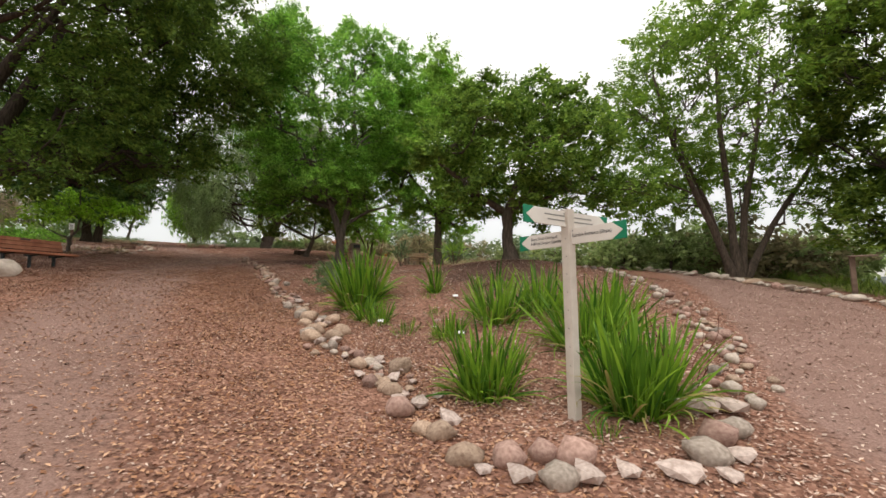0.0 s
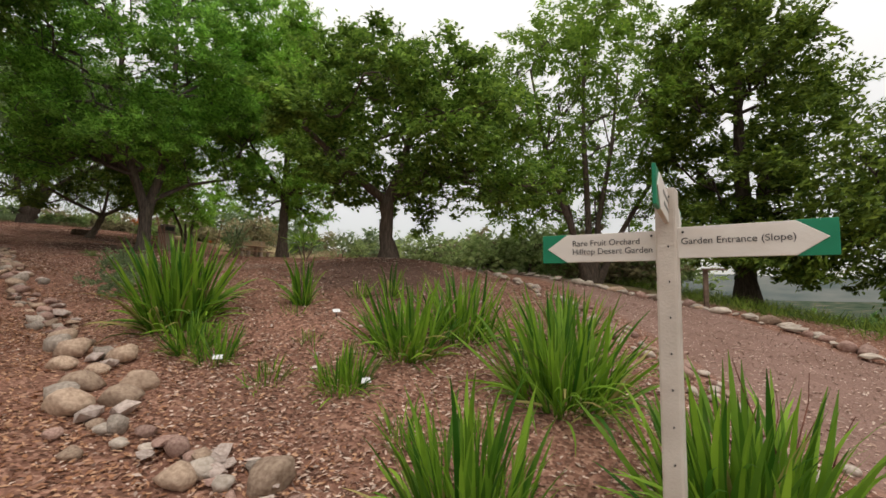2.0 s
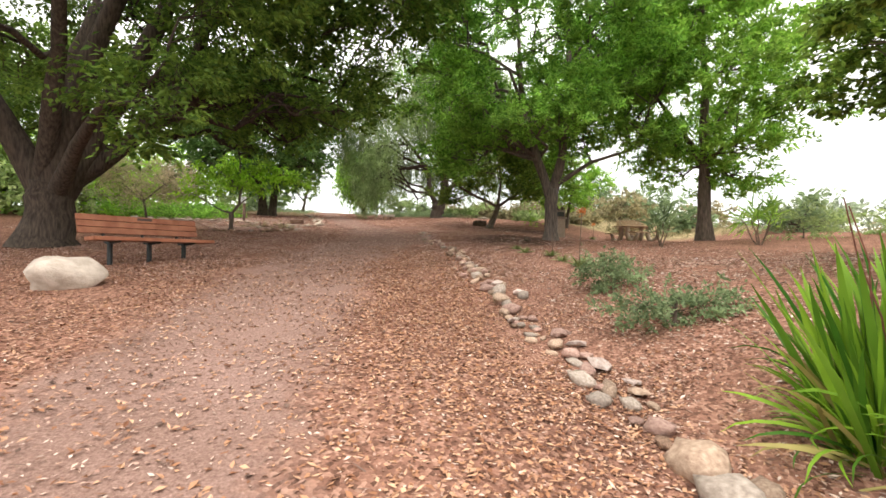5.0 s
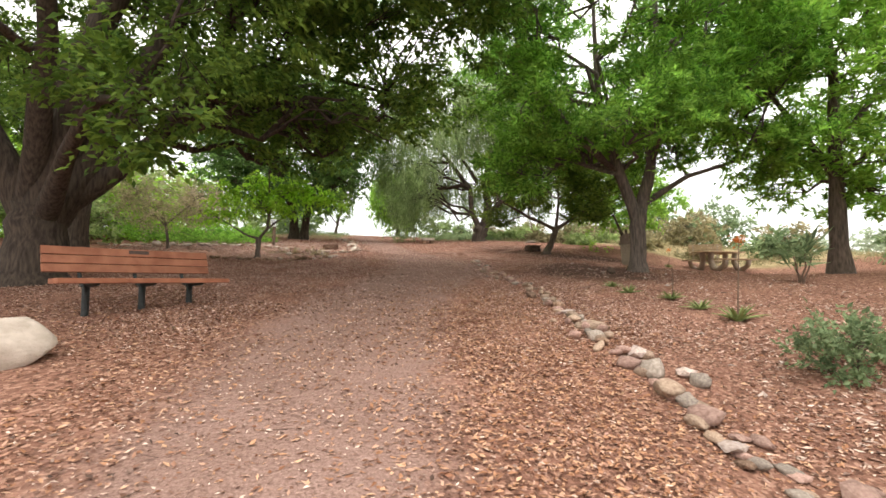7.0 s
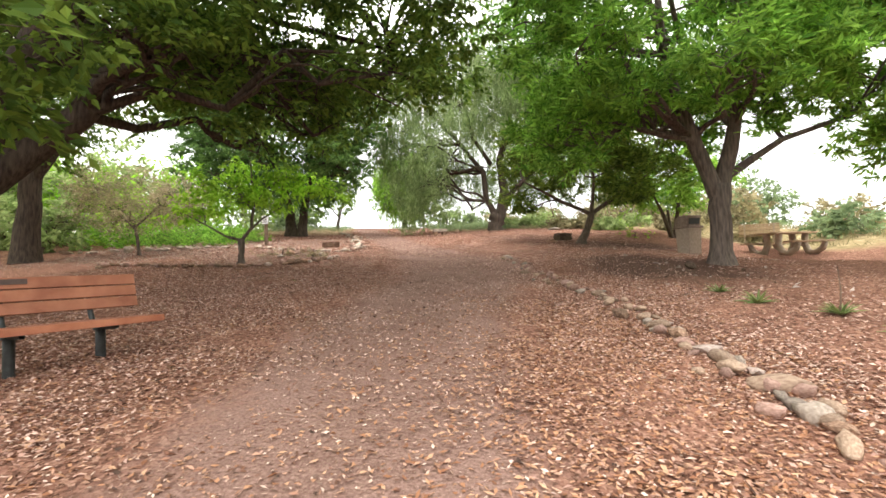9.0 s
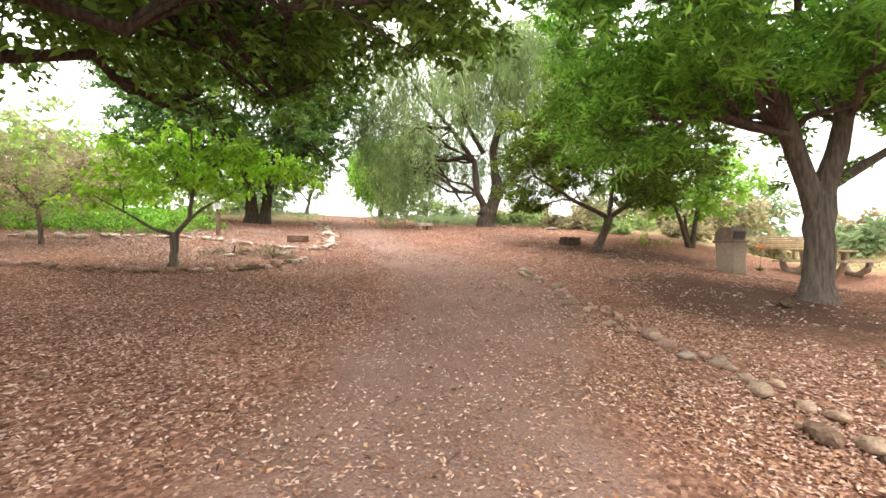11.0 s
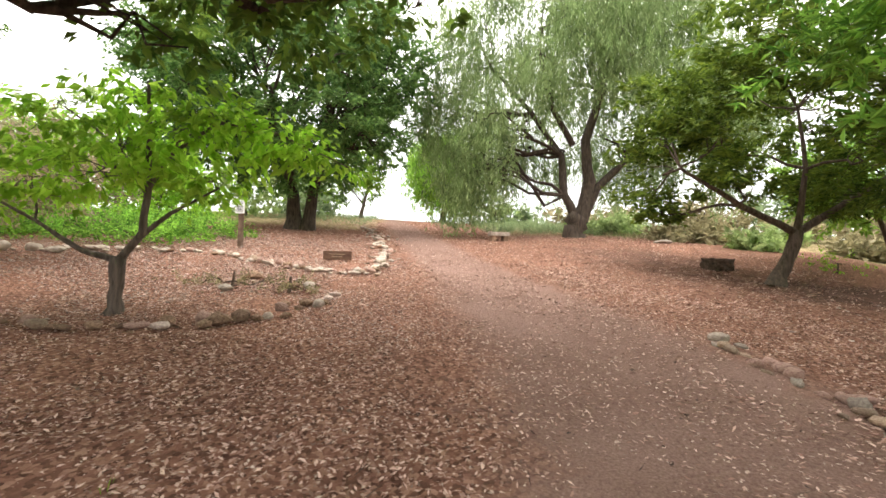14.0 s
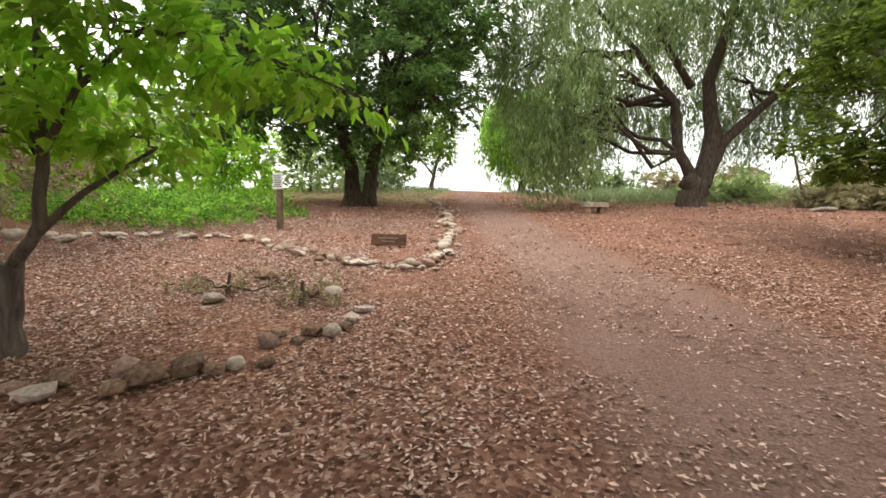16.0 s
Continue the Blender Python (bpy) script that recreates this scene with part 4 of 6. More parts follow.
for k, (fx, fy, fh, fr, fm) in enumerate(FAR):
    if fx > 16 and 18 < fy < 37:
        # L_HAZE brings painted haze to every third of these far shrubs
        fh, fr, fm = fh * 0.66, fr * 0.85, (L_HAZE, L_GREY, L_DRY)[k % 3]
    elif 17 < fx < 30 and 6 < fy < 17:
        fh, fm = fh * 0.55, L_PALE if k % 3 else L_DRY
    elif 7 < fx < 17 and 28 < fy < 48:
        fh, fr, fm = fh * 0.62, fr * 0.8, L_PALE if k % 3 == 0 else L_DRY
    elif fx < -9 and fy > 19:
        # paler leaves here put the sunlit look of these trees into their colour
        fm = L_PALE if k % 2 else L_YOUNG
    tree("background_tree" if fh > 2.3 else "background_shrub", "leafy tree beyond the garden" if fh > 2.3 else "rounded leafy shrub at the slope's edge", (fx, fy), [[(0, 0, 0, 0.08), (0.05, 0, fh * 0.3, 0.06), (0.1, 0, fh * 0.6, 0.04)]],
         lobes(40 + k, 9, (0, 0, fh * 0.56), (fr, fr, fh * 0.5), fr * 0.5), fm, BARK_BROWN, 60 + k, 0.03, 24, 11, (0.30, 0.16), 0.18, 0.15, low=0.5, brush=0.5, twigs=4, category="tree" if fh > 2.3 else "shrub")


# ---- rocks ----
def rock_mesh(seed, rough=0.22, level=2, flat=0.75):
    bm = bmesh.new()
    bmesh.ops.create_icosphere(bm, subdivisions=level, radius=0.5)
    rs = np.random.RandomState(seed)
    off = Vector(rs.uniform(-50, 50, 3))
    cuts = [(Vector(rs.normal(0, 1, 3)).normalized(), rs.uniform(0.30, 0.44)) for _ in range(5)]
    for v in bm.verts:
        p = v.co * (1 + rough * 1.6 * noise.noise(v.co * 2.2 + off) + rough * 0.6 * noise.noise(v.co * 5 + off))
        for n, d in cuts:
            over = p.dot(n) - d
            if over > 0:
                p = p - n * over * 0.8
        v.co = Vector((p.x, p.y, p.z * flat))
    me = from_bm("rock", bm)
    me.polygons.foreach_set("use_smooth", [level > 1] * len(me.polygons))
    return me


ROCKS = [rock_mesh(100 + k, 0.3) for k in range(8)]
SLABS = [rock_mesh(140 + k, 0.34, 1, 0.42) for k in range(5)]
for k, me in enumerate(ROCKS[:6]):
    me.materials.append((ROCK, ROCK_PINK, ROCK_PALE, ROCK, ROCK_PINK, ROCK_GREY)[k])
for me in ROCKS[6:] + SLABS:
    me.materials.append(ROCK_PALE)
CHUNKS = [rock_mesh(180 + k, 0.42, 1, 0.5) for k in range(6)]
for k, me in enumerate(CHUNKS):
    me.materials.append((ROCK_CHALK, ROCK_PINK, ROCK_CHALK, ROCK_CHALK, ROCK, ROCK_CHALK)[k])
DARK_ROCKS = [rock_mesh(160 + k, 0.36, 1, 0.6) for k in range(4)]
for me in DARK_ROCKS:
    me.materials.append(ROCK_DARK)


def along(points, step):
    """Places every step metres along a line of corners, with the line's direction."""
    out, carry = [], 0.0
    for a, b in zip(points, points[1:]):
        a, b = Vector(a), Vector(b)
        d = (b - a).length
        while carry < d:
            out.append((a.lerp(b, carry / d), (b - a).normalized()))
            carry += step
        carry -= d
    return out


def rock_border(label, points, step, size, seed, width=0.1, extra=0.3, meshes=ROCKS, longish=1.0):
    rs = np.random.RandomState(seed)
    x0, y0 = points[0]
    top = thing("rock_border", Matrix.Translation((x0, y0, ground_z(x0, y0))), label, "rock border")
    spots = along(points, step)
    for p, d in spots:
        for k in range(1 + (rs.rand() < extra) + (rs.rand() < extra * 0.5)):
            s = size * rs.uniform(0.55, 1.25) * (0.72 if k else 1.0)
            side = Vector((-d.y, d.x))
            q = p + side * rs.normal(0, width * (1.0 if not k else 2.0)) + d * rs.normal(0, step * 0.25)
            ob = new("rock", meshes[rs.randint(len(meshes))])
            ob.parent = top
            turn = math.degrees(math.atan2(d.y, d.x)) + rs.normal(0, 30)
            sx, sy, sz = s * rs.uniform(0.9, 1.35) * longish, s * rs.uniform(0.75, 1.05), s * rs.uniform(0.7, 1.0)
            ob.matrix_basis = Matrix.Translation((-x0, -y0, -ground_z(x0, y0))) @ pose(q.x, q.y, ground_z(q.x, q.y) + 0.22 * s, rs.uniform(-12, 12), rs.uniform(-12, 12), turn) @ Matrix.Diagonal((sx, sy, sz, 1))
    return top


BED_EDGE = [(2.5, 5.2), (2.62, 4.6), (2.62, 3.2)]
rock_border("rounded tan and grey stones edging the planting bed", BED_EDGE, 0.18, 0.22, 1, 0.12, 0.7, ROCKS + CHUNKS[:3], 1.0)
rock_border("pinkish-white broken slabs lying half sunk inside the bed's edge", [(2.82, 4.3), (2.9, 3.4), (2.78, 2.75)], 0.17, 0.2, 21, 0.13, 0.7, CHUNKS, 1.15)
rock_border("rounded tan stones edging the bed along the side walk", [(5.3, 1.0), (6.7, 1.7), (8.25, 3.0), (9.6, 4.6), (10.8, 6.6), (11.6, 9.0)], 0.19, 0.2, 2, 0.12, 0.7)
rock_border("single row of tan stones along the main walk", [(2.75, 8.2), (2.7, 9.4), (2.75, 11.0), (2.78, 13.0), (2.85, 15.0), (3.0, 16.2)], 0.165, 0.19, 3, 0.08, 0.4, ROCKS[:2] + ROCKS[3:6] + ROCKS[:2] + ROCKS[3:6] + DARK_ROCKS[:1] + CHUNKS[:2], 1.3)
rock_border("loose pale broken slabs beside the row of stones", [(2.95, 8.9), (2.98, 9.6), (2.95, 10.4)], 0.3, 0.22, 22, 0.08, 0.2, CHUNKS, 1.3)
rock_border("sunken pale stones edging the upper bed", [(3.02, 16.4), (3.1, 17.0), (2.85, 18.4), (2.92, 20.0), (3.02, 21.2), (2.86, 21.65), (2.95, 22.05)], 0.17, 0.145, 4, 0.08, 0.4, ROCKS[:2] + ROCKS[3:6], 1.3)
rock_border("pale angular stones along the far side of the side walk", [(8.9, -1.4), (10.0, -0.6), (11.5, 0.4), (13.3, 1.6), (14.9, 3.8), (16.4, 6.5), (17.4, 10.2), (17.6, 13.0)], 0.26, 0.3, 5, 0.1, 0.5, SLABS + ROCKS[:3] + ROCKS[6:], 1.3)
rock_border("rough brown stones at the back of the young tree's bed", [(-7.2, 22.4), (-6.4, 22.3), (-5.2, 22.05), (-4.1, 21.95), (-3.2, 22.0)], 0.17, 0.18, 6, 0.1, 0.5, DARK_ROCKS + ROCKS[3:5] + CHUNKS[:2])
RING = [(-2.57, 22.31, 0.26, 1), (-2.4, 22.5, 0.25, 0), (-2.76, 22.4, 0.2, 1), (-2.65, 22.17, 0.18, 1), (-3.01, 22.03, 0.2, 2), (-3.07, 22.23, 0.2, 1), (-2.22, 22.5, 0.16, 1), (-2.12, 22.6, 0.14, 2), (-1.94, 22.66, 0.15, 0), (-2.08, 22.97, 0.17, 1), (-2.1, 23.18, 0.17, 0), (-1.9, 23.07, 0.12, 0), (-1.86, 23.27, 0.2, 1), (-1.69, 23.29, 0.16, 2), (-1.63, 23.43, 0.13, 1), (-1.63, 23.61, 0.17, 2), (-1.59, 23.86, 0.16, 2), (-2.07, 24.31, 0.2, 2), (-2.31, 24.28, 0.22, 1), (-2.34, 24.78, 0.18, 2), (-3.12, 24.89, 0.28, 1), (-3.17, 23.92, 0.24, 2)]
# single stones that stand out in the edging: x, y, size, tone (0 tan, 1 pink, 2 broken white, 3 grey), length
CORNER = [(2.63, 3.05, 0.22, 0, 1.1), (2.43, 2.51, 0.27, 1, 1.3), (2.72, 2.62, 0.2, 2, 1.2), (2.45, 2.02, 0.19, 0, 1.0), (2.56, 1.9, 0.24, 0, 1.0), (2.78, 2.15, 0.2, 2, 1.3), (2.49, 1.41, 0.25, 0, 1.05), (2.5, 1.2, 0.14, 2, 1.0),
          (2.74, 1.22, 0.25, 1, 1.1), (2.68, 0.99, 0.21, 2, 1.1), (3.04, 1.16, 0.23, 1, 1.0), (2.86, 0.82, 0.24, 3, 1.0), (3.2, 0.98, 0.3, 1, 1.0)]
CORNER_2 = [(3.08, 0.75, 0.24, 2, 1.0), (3.38, 0.66, 0.17, 2, 1.2), (3.64, 0.43, 0.25, 2, 1.2), (4.03, 0.49, 0.25, 3, 1.2), (4.41, 0.61, 0.24, 1, 1.3), (4.77, 1.0, 0.28, 2, 1.4), (5.04, 0.84, 0.26, 2, 1.3), (4.25, 0.36, 0.18, 2, 1.2),
            (4.62, 0.6, 0.22, 3, 1.2), (5.1, 1.15, 0.2, 1, 1.1), (3.9, 0.25, 0.15, 2, 1.1)]
ROW = [(2.67, 7.3, 0.34, 0, 1.05), (2.6, 7.58, 0.3, 3, 1.15), (2.68, 7.9, 0.32, 0, 1.2), (2.86, 7.62, 0.17, 0, 1.2), (2.9, 7.05, 0.2, 3, 1.1), (3.0, 6.82, 0.3, 0, 1.2), (2.78, 6.95, 0.2, 2, 1.2),
       (2.33, 5.6, 0.3, 0, 1.2), (2.52, 6.1, 0.28, 0, 1.05), (2.33, 5.85, 0.25, 3, 1.1), (2.7, 6.48, 0.2, 0, 1.1), (2.5, 6.82, 0.22, 0, 1.2), (2.84, 6.62, 0.2, 2, 1.1), (2.68, 5.6, 0.28, 0, 1.1), (2.42, 5.36, 0.22, 2, 1.2), (2.64, 5.36, 0.22, 2, 1.2),
       (2.84, 12.25, 0.26, 3, 1.5), (2.96, 12.72, 0.22, 2, 1.3), (3.1, 12.15, 0.2, 2, 1.2), (3.12, 11.95, 0.2, 3, 1.1), (2.74, 11.85, 0.24, 0, 1.6), (2.92, 13.75, 0.2, 0, 2.0), (2.76, 13.32, 0.2, 3, 1.0)]


def set_stones(label, rows, seed):
    rs = np.random.RandomState(seed)
    x0, y0 = rows[0][:2]
    top = thing("rock_border", pose(x0, y0, ground_z(x0, y0)), label, "rock border")
    for qx, qy, qs, tone, long in rows:
        me = (ROCKS[0], ROCKS[3], ROCKS[1], ROCKS[4], CHUNKS[0], CHUNKS[3], ROCKS[5], ROCKS[5])[2 * tone + rs.randint(2)]
        ob = new("rock", me)
        ob.parent = top
        ob.matrix_basis = Matrix.Translation((-x0, -y0, -ground_z(x0, y0))) @ pose(qx, qy, ground_z(qx, qy) + 0.22 * qs, rs.uniform(-14, 14), rs.uniform(-14, 14), 90 + rs.normal(0, 25)) @ Matrix.Diagonal((1.15 * qs * long, 1.1 * qs, 1.15 * qs, 1))


set_stones("pink, tan and broken white stones at the bed's rounded corner", CORNER, 91)
set_stones("pale broken stones along the corner beside the side walk", CORNER_2, 92)
set_stones("large smooth tan and grey stones in the walk's edging", ROW, 93)
rs_r = np.random.RandomState(66)
ring = thing("rock_border", pose(-2.57, 22.31, ground_z(-2.57, 22.31)), "tan, white and blackish stones ringing the young tree's bed", "rock border")
for qx, qy, qs, tone in RING:
    me = (DARK_ROCKS[0], DARK_ROCKS[1], DARK_ROCKS[3], DARK_ROCKS[2], ROCKS[1], DARK_ROCKS[0], CHUNKS[0], SLABS[1], ROCKS[6])[3 * tone + rs_r.randint(3)]
    ob = new("rock", me)
    ob.parent = ring
    ob.matrix_basis = Matrix.Translation((2.57, -22.31, -ground_z(-2.57, 22.31))) @ pose(qx, qy, ground_z(qx, qy) + 0.25 * qs, rs_r.uniform(-15, 15), rs_r.uniform(-15, 15), rs_r.uniform(0, 180)) @ Matrix.Diagonal((1.2 * qs, 0.95 * qs, 1.05 * qs, 1))
rock_border("angular stones round the planting bed with the low sign", [(-5.6, 27.5), (-4.2, 27.0), (-2.9, 26.2), (-2.3, 25.8), (-1.47, 25.7), (-1.25, 26.6), (-1.22, 27.8), (-1.35, 29.8), (-1.7, 32.0), (-2.05, 34.2), (-2.9, 37.0)], 0.17, 0.22, 7, 0.1, 0.6, SLABS + ROCKS[6:] + DARK_ROCKS[:2] + ROCKS[:2])
rock_border("pale flat stones along the herb bed", [(-10.5, 26.5), (-8.6, 26.6), (-7.0, 26.9), (-5.6, 27.5)], 0.3, 0.3, 8, 0.12, 0.4, SLABS + ROCKS[6:])


def boulder(label, x, y, size, seed, mat, sink=0.3, turn=0.0, name="boulder", rough=0.2, level=3):
    me = rock_mesh(seed, rough, level, 1.0)
    me.materials.append(mat)
    ob = new(name, me)
    ob.matrix_world = pose(x, y, ground_z(x, y) + size[2] * (0.5 - sink) * 0.9, 0, 0, turn) @ Matrix.Diagonal((*size, 1))
    return tagged(ob, label, "rock")


boulder("large pale smooth boulder lying beside the bench", -3.22, 12.4, (0.86, 0.66, 0.62), 201, ROCK_PALE, 0.26, 35)
boulder("large rounded grey-tan stone lying in the mulch", 3.0, 3.75, (0.32, 0.27, 0.26), 202, ROCK, 0.25, 20, "stone")
boulder("rounded tan stone beside the bed's edge", 2.87, 5.88, (0.36, 0.3, 0.26), 203, ROCK, 0.25, 15, "stone")
boulder("small dark stone block near the fern pine's foot", 5.9, 18.9, (0.25, 0.2, 0.2), 205, ROCK_BLACK, 0.2, 30, "rock")
def block_stone(label, x, y, size, seed, mat, turn):
    rs = np.random.RandomState(seed)
    bm = bmesh.new()
    bmesh.ops.create_cube(bm, size=1.0)
    bmesh.ops.subdivide_edges(bm, edges=bm.edges[:], cuts=4, use_grid_fill=True)
    off = Vector(rs.uniform(-30, 30, 3))
    for v in bm.verts:
        p = v.co * (1 - 0.16 * max(0.0, v.co.length - 0.5))
        v.co = p * (1 + 0.16 * noise.noise(p * 3 + off) + 0.10 * noise.noise(p * 8 + off))
    me = from_bm("rock", bm)
    me.materials.append(mat)
    ob = new("rock", me)
    ob.matrix_world = pose(x, y, ground_z(x, y) + size[2] * 0.4, 0, 0, turn) @ Matrix.Diagonal((*size, 1))
    return tagged(ob, label, "rock")


block_stone("dark squarish rock standing on the mulch", 6.75, 27.6, (0.58, 0.45, 0.3), 204, ROCK_BLACK, 12)
boulder("pale flat stone lying on the slope", 8.4, 33.0, (0.75, 0.45, 0.2), 206, ROCK_GREY, 0.3, 0, "rock", 0.3, 2)
boulder("low grey stone on the dirt at the bed's corner", 3.05, 22.2, (0.3, 0.22, 0.13), 207, ROCK_GREY, 0.3, 5, "rock")


# ---- bench ----
WOOD_RED = material("stained_bench_plank", (0.24, 0.085, 0.045), (0.36, 0.145, 0.08), 6, 0.6, 0.25, 90, island=0.1, obj_rand=0.08)
IRON = material("dark_iron", (0.012, 0.014, 0.014), (0.03, 0.035, 0.034), 20, 0.5, 0.2, 60, spec=0.5)
PLATE = material("dark_plate", (0.05, 0.03, 0.025), (0.09, 0.055, 0.04), 30, 0.5, 0.1, 60)


def plank(name, m, size, mat, parent, bevel=0.006, label=""):
    return part(name, from_bm(name, box_bm(*size, m, bevel)), mat, parent, label)


def build_bench(x, y, rz, length=2.1):
    b = thing("park_bench", pose(x, y, ground_z(x, y) - 0.02, 0, 0, rz), "red-brown plank bench on three dark iron posts", "bench")
    for k, z in enumerate((0.585, 0.70, 0.815)):
        plank("back_plank", pose(0, 0.20 + 0.035 * k, z, -14), (length, 0.04, 0.106), WOOD_RED, b)
    for k in range(2):
        plank("seat_plank", pose(0, -0.33 + 0.185 * k, 0.425 - 0.004 * k, -2), (length, 0.175, 0.062), WOOD_RED, b)
    plank("plaque", pose(0.05, 0.2455, 0.83, -14), (0.26, 0.006, 0.05), PLATE, b, 0.001, "small dark memorial plaque")
    for px in (-0.65, 0.0, 0.65):
        v, f = [], []
        tube(v, f, [(px, -0.02, -0.15), (px, -0.02, 0.2), (px, -0.02, 0.40)], [0.042, 0.042, 0.042], 12)
        part("post", mesh_of("post", v, f), IRON, b, smooth=True)
        v, f = [], []
        tube(v, f, [(px, -0.38, 0.385), (px, -0.1, 0.37), (px, 0.14, 0.38), (px, 0.225, 0.50), (px, 0.32, 0.86)], [0.022, 0.026, 0.026, 0.024, 0.02], 8)
        part("bracket", mesh_of("bracket", v, f), IRON, b, smooth=True)
        v, f = [], []
        tube(v, f, [(px, -0.02, 0.34), (px, -0.02, 0.39)], [0.06, 0.06], 12)
        part("collar", mesh_of("collar", v, f), IRON, b, smooth=True)


build_bench(-3.23, 14.82, 50)

# ---- signpost ----
PAINT = material("weathered_beige_paint", (0.46, 0.40, 0.34), (0.58, 0.52, 0.45), 5, 0.7, 0.15, 80)
BOARD = material("pale_sign_board", (0.60, 0.55, 0.49), (0.70, 0.66, 0.60), 3, 0.6, 0.08, 60)
GREEN = material("green_sign_tip", (0.005, 0.16, 0.075), (0.012, 0.22, 0.11), 5, 0.45, 0.05, 60)
INK_FADED = material("faded_lettering", (0.20, 0.19, 0.17), (0.27, 0.26, 0.24), 5, 0.6, 0.0)
INK = material("dark_lettering", (0.03, 0.03, 0.03), (0.05, 0.05, 0.05), 5, 0.6, 0.0)


def lettering(text, size, m, parent, mat, align="LEFT"):
    c = bpy.data.curves.new("lettering", "FONT")
    c.body, c.size, c.align_x, c.extrude = text, size, align, 0.0008
    tmp = bpy.data.objects.new("tmp", c)
    scene.collection.objects.link(tmp)
    me = bpy.data.meshes.new_from_object(tmp.evaluated_get(bpy.context.evaluated_depsgraph_get()))
    bpy.data.objects.remove(tmp)
    me.transform(m)
    me.name = "lettering"
    me.materials.clear()
    return part("lettering", me, mat, parent)


def outline_bm(points, depth):
    """A flat board from an outline in its x-z plane, depth thick along y."""
    bm = bmesh.new()
    face = bm.faces.new([bm.verts.new((x, -depth / 2, z)) for x, z in points])
    ext = bmesh.ops.extrude_face_region(bm, geom=[face])
    bmesh.ops.translate(bm, vec=(0, depth, 0), verts=[v for v in ext["geom"] if isinstance(v, bmesh.types.BMVert)])
    bmesh.ops.recalc_face_normals(bm, faces=bm.faces)
    bmesh.ops.bevel(bm, geom=bm.edges[:], offset=0.002, segments=1, affect="EDGES")
    return bm


def sign_arm(post, z, heading, lines, flip):
    """An arrow board that points along heading; flip: the lettered face is on the other side."""
    m = pose(0, 0, z, 0, 0, heading)
    arm = part("arrow_board", from_bm("arrow_board", outline_bm([(0.0, -0.075), (0.50, -0.075), (0.61, 0.0), (0.50, 0.075), (0.0, 0.075)], 0.022)), BOARD, post)
    arm.matrix_local = m
    tip = part("tip", from_bm("tip", outline_bm([(0.50, -0.078), (0.64, -0.078), (0.64, 0.078), (0.50, 0.078)], 0.014)), GREEN, arm, "green painted board tip")
    tip.matrix_local = Matrix.Identity(4)
    for face in (-1, 1):
        if (face == -1) == flip:
            continue
        for k, line in enumerate(lines):
            zz = 0.012 - 0.045 * k if len(lines) > 1 else -0.008
            if isinstance(line, str):
                rot = pose(0, 0, 0, 90) if face == -1 else pose(0, 0, 0, 90, 0, 180)
                start = (0.06, -0.0125, zz) if face == -1 else (0.47, 0.0125, zz)
                ob = lettering(line, 0.044, Matrix.Translation(start) @ rot, arm, INK)
            else:
                ob = plank("lettering", pose(0.06 + line / 2, 0.0125 * face, zz + 0.012), (line, 0.002, 0.012), INK_FADED, arm, 0.0)
            ob.matrix_local = Matrix.Identity(4)
    for bx in (0.02, 0.07):
        v, f = [], []
        side = -0.012 if not flip else 0.012
        tube(v, f, [(bx, side, 0.05), (bx, side * 1.5, 0.05)], [0.006, 0.006], 6)
        part("bolt", mesh_of("bolt", v, f), IRON, arm).matrix_local = Matrix.Identity(4)


sp = thing("signpost", pose(3.79, 1.56, ground_z(3.79, 1.56) - 0.03), "beige wooden signpost with four arrow boards", "signpost")
SP_TOP = 1.385 - (ground_z(3.79, 1.56) - 0.03)
plank("post", pose(0, 0, SP_TOP / 2, 0, 0, 3), (0.095, 0.095, SP_TOP), PAINT, sp, 0.012)
for k in range(9):
    v, f = [], []
    tube(v, f, [(-0.05, -0.012, SP_TOP - 0.12 - 0.17 * k), (-0.047, -0.012, SP_TOP - 0.12 - 0.17 * k)], [0.006, 0.006], 6)
    part("bolt_hole", mesh_of("bolt_hole", v, f), IRON, sp)
Z0 = ground_z(3.79, 1.56) - 0.03
sign_arm(sp, 1.115 - Z0, -87, ["Garden Entrance (Slope)"], False)
sign_arm(sp, 1.105 - Z0, 96, ["Rare Fruit Orchard", "Hilltop Desert Garden"], True)
sign_arm(sp, 1.285 - Z0, 189, [0.30, 0.26], True)
sign_arm(sp, 1.285 - Z0, 6, [0.30, 0.32], False)

# ---- small signs ----
WOOD_BROWN = material("brown_sign_wood", (0.07, 0.035, 0.022), (0.15, 0.08, 0.05), 9, 0.8, 0.4, 70)
WOOD_OLD = material("old_post_wood", (0.10, 0.065, 0.045), (0.22, 0.15, 0.11), 9, 0.9, 0.5, 70)
PAPER = material("white_notice", (0.70, 0.70, 0.70), (0.80, 0.80, 0.80), 3, 0.5, 0.0)
CREAM = material("routed_lettering", (0.22, 0.15, 0.10), (0.30, 0.21, 0.15), 3, 0.7, 0.0)

nx, ny = -4.85, 28.66
nt = thing("notice_post", pose(nx, ny, ground_z(nx, ny) - 0.03, 0, 0, -14), "white printed notice on a brown wooden post", "sign")
plank("post", pose(0, 0, 0.45), (0.1, 0.1, 0.95), WOOD_OLD, nt, 0.008)
nb = plank("notice_board", pose(0, -0.062, 1.03), (0.25, 0.014, 0.33), PAPER, nt, 0.002, "white printed notice")
for k in range(7):
    plank("lettering", pose(-0.005, -0.071, 1.15 - 0.038 * k), (0.19 - 0.02 * (k % 3), 0.003, 0.014), INK, nb, 0.0)

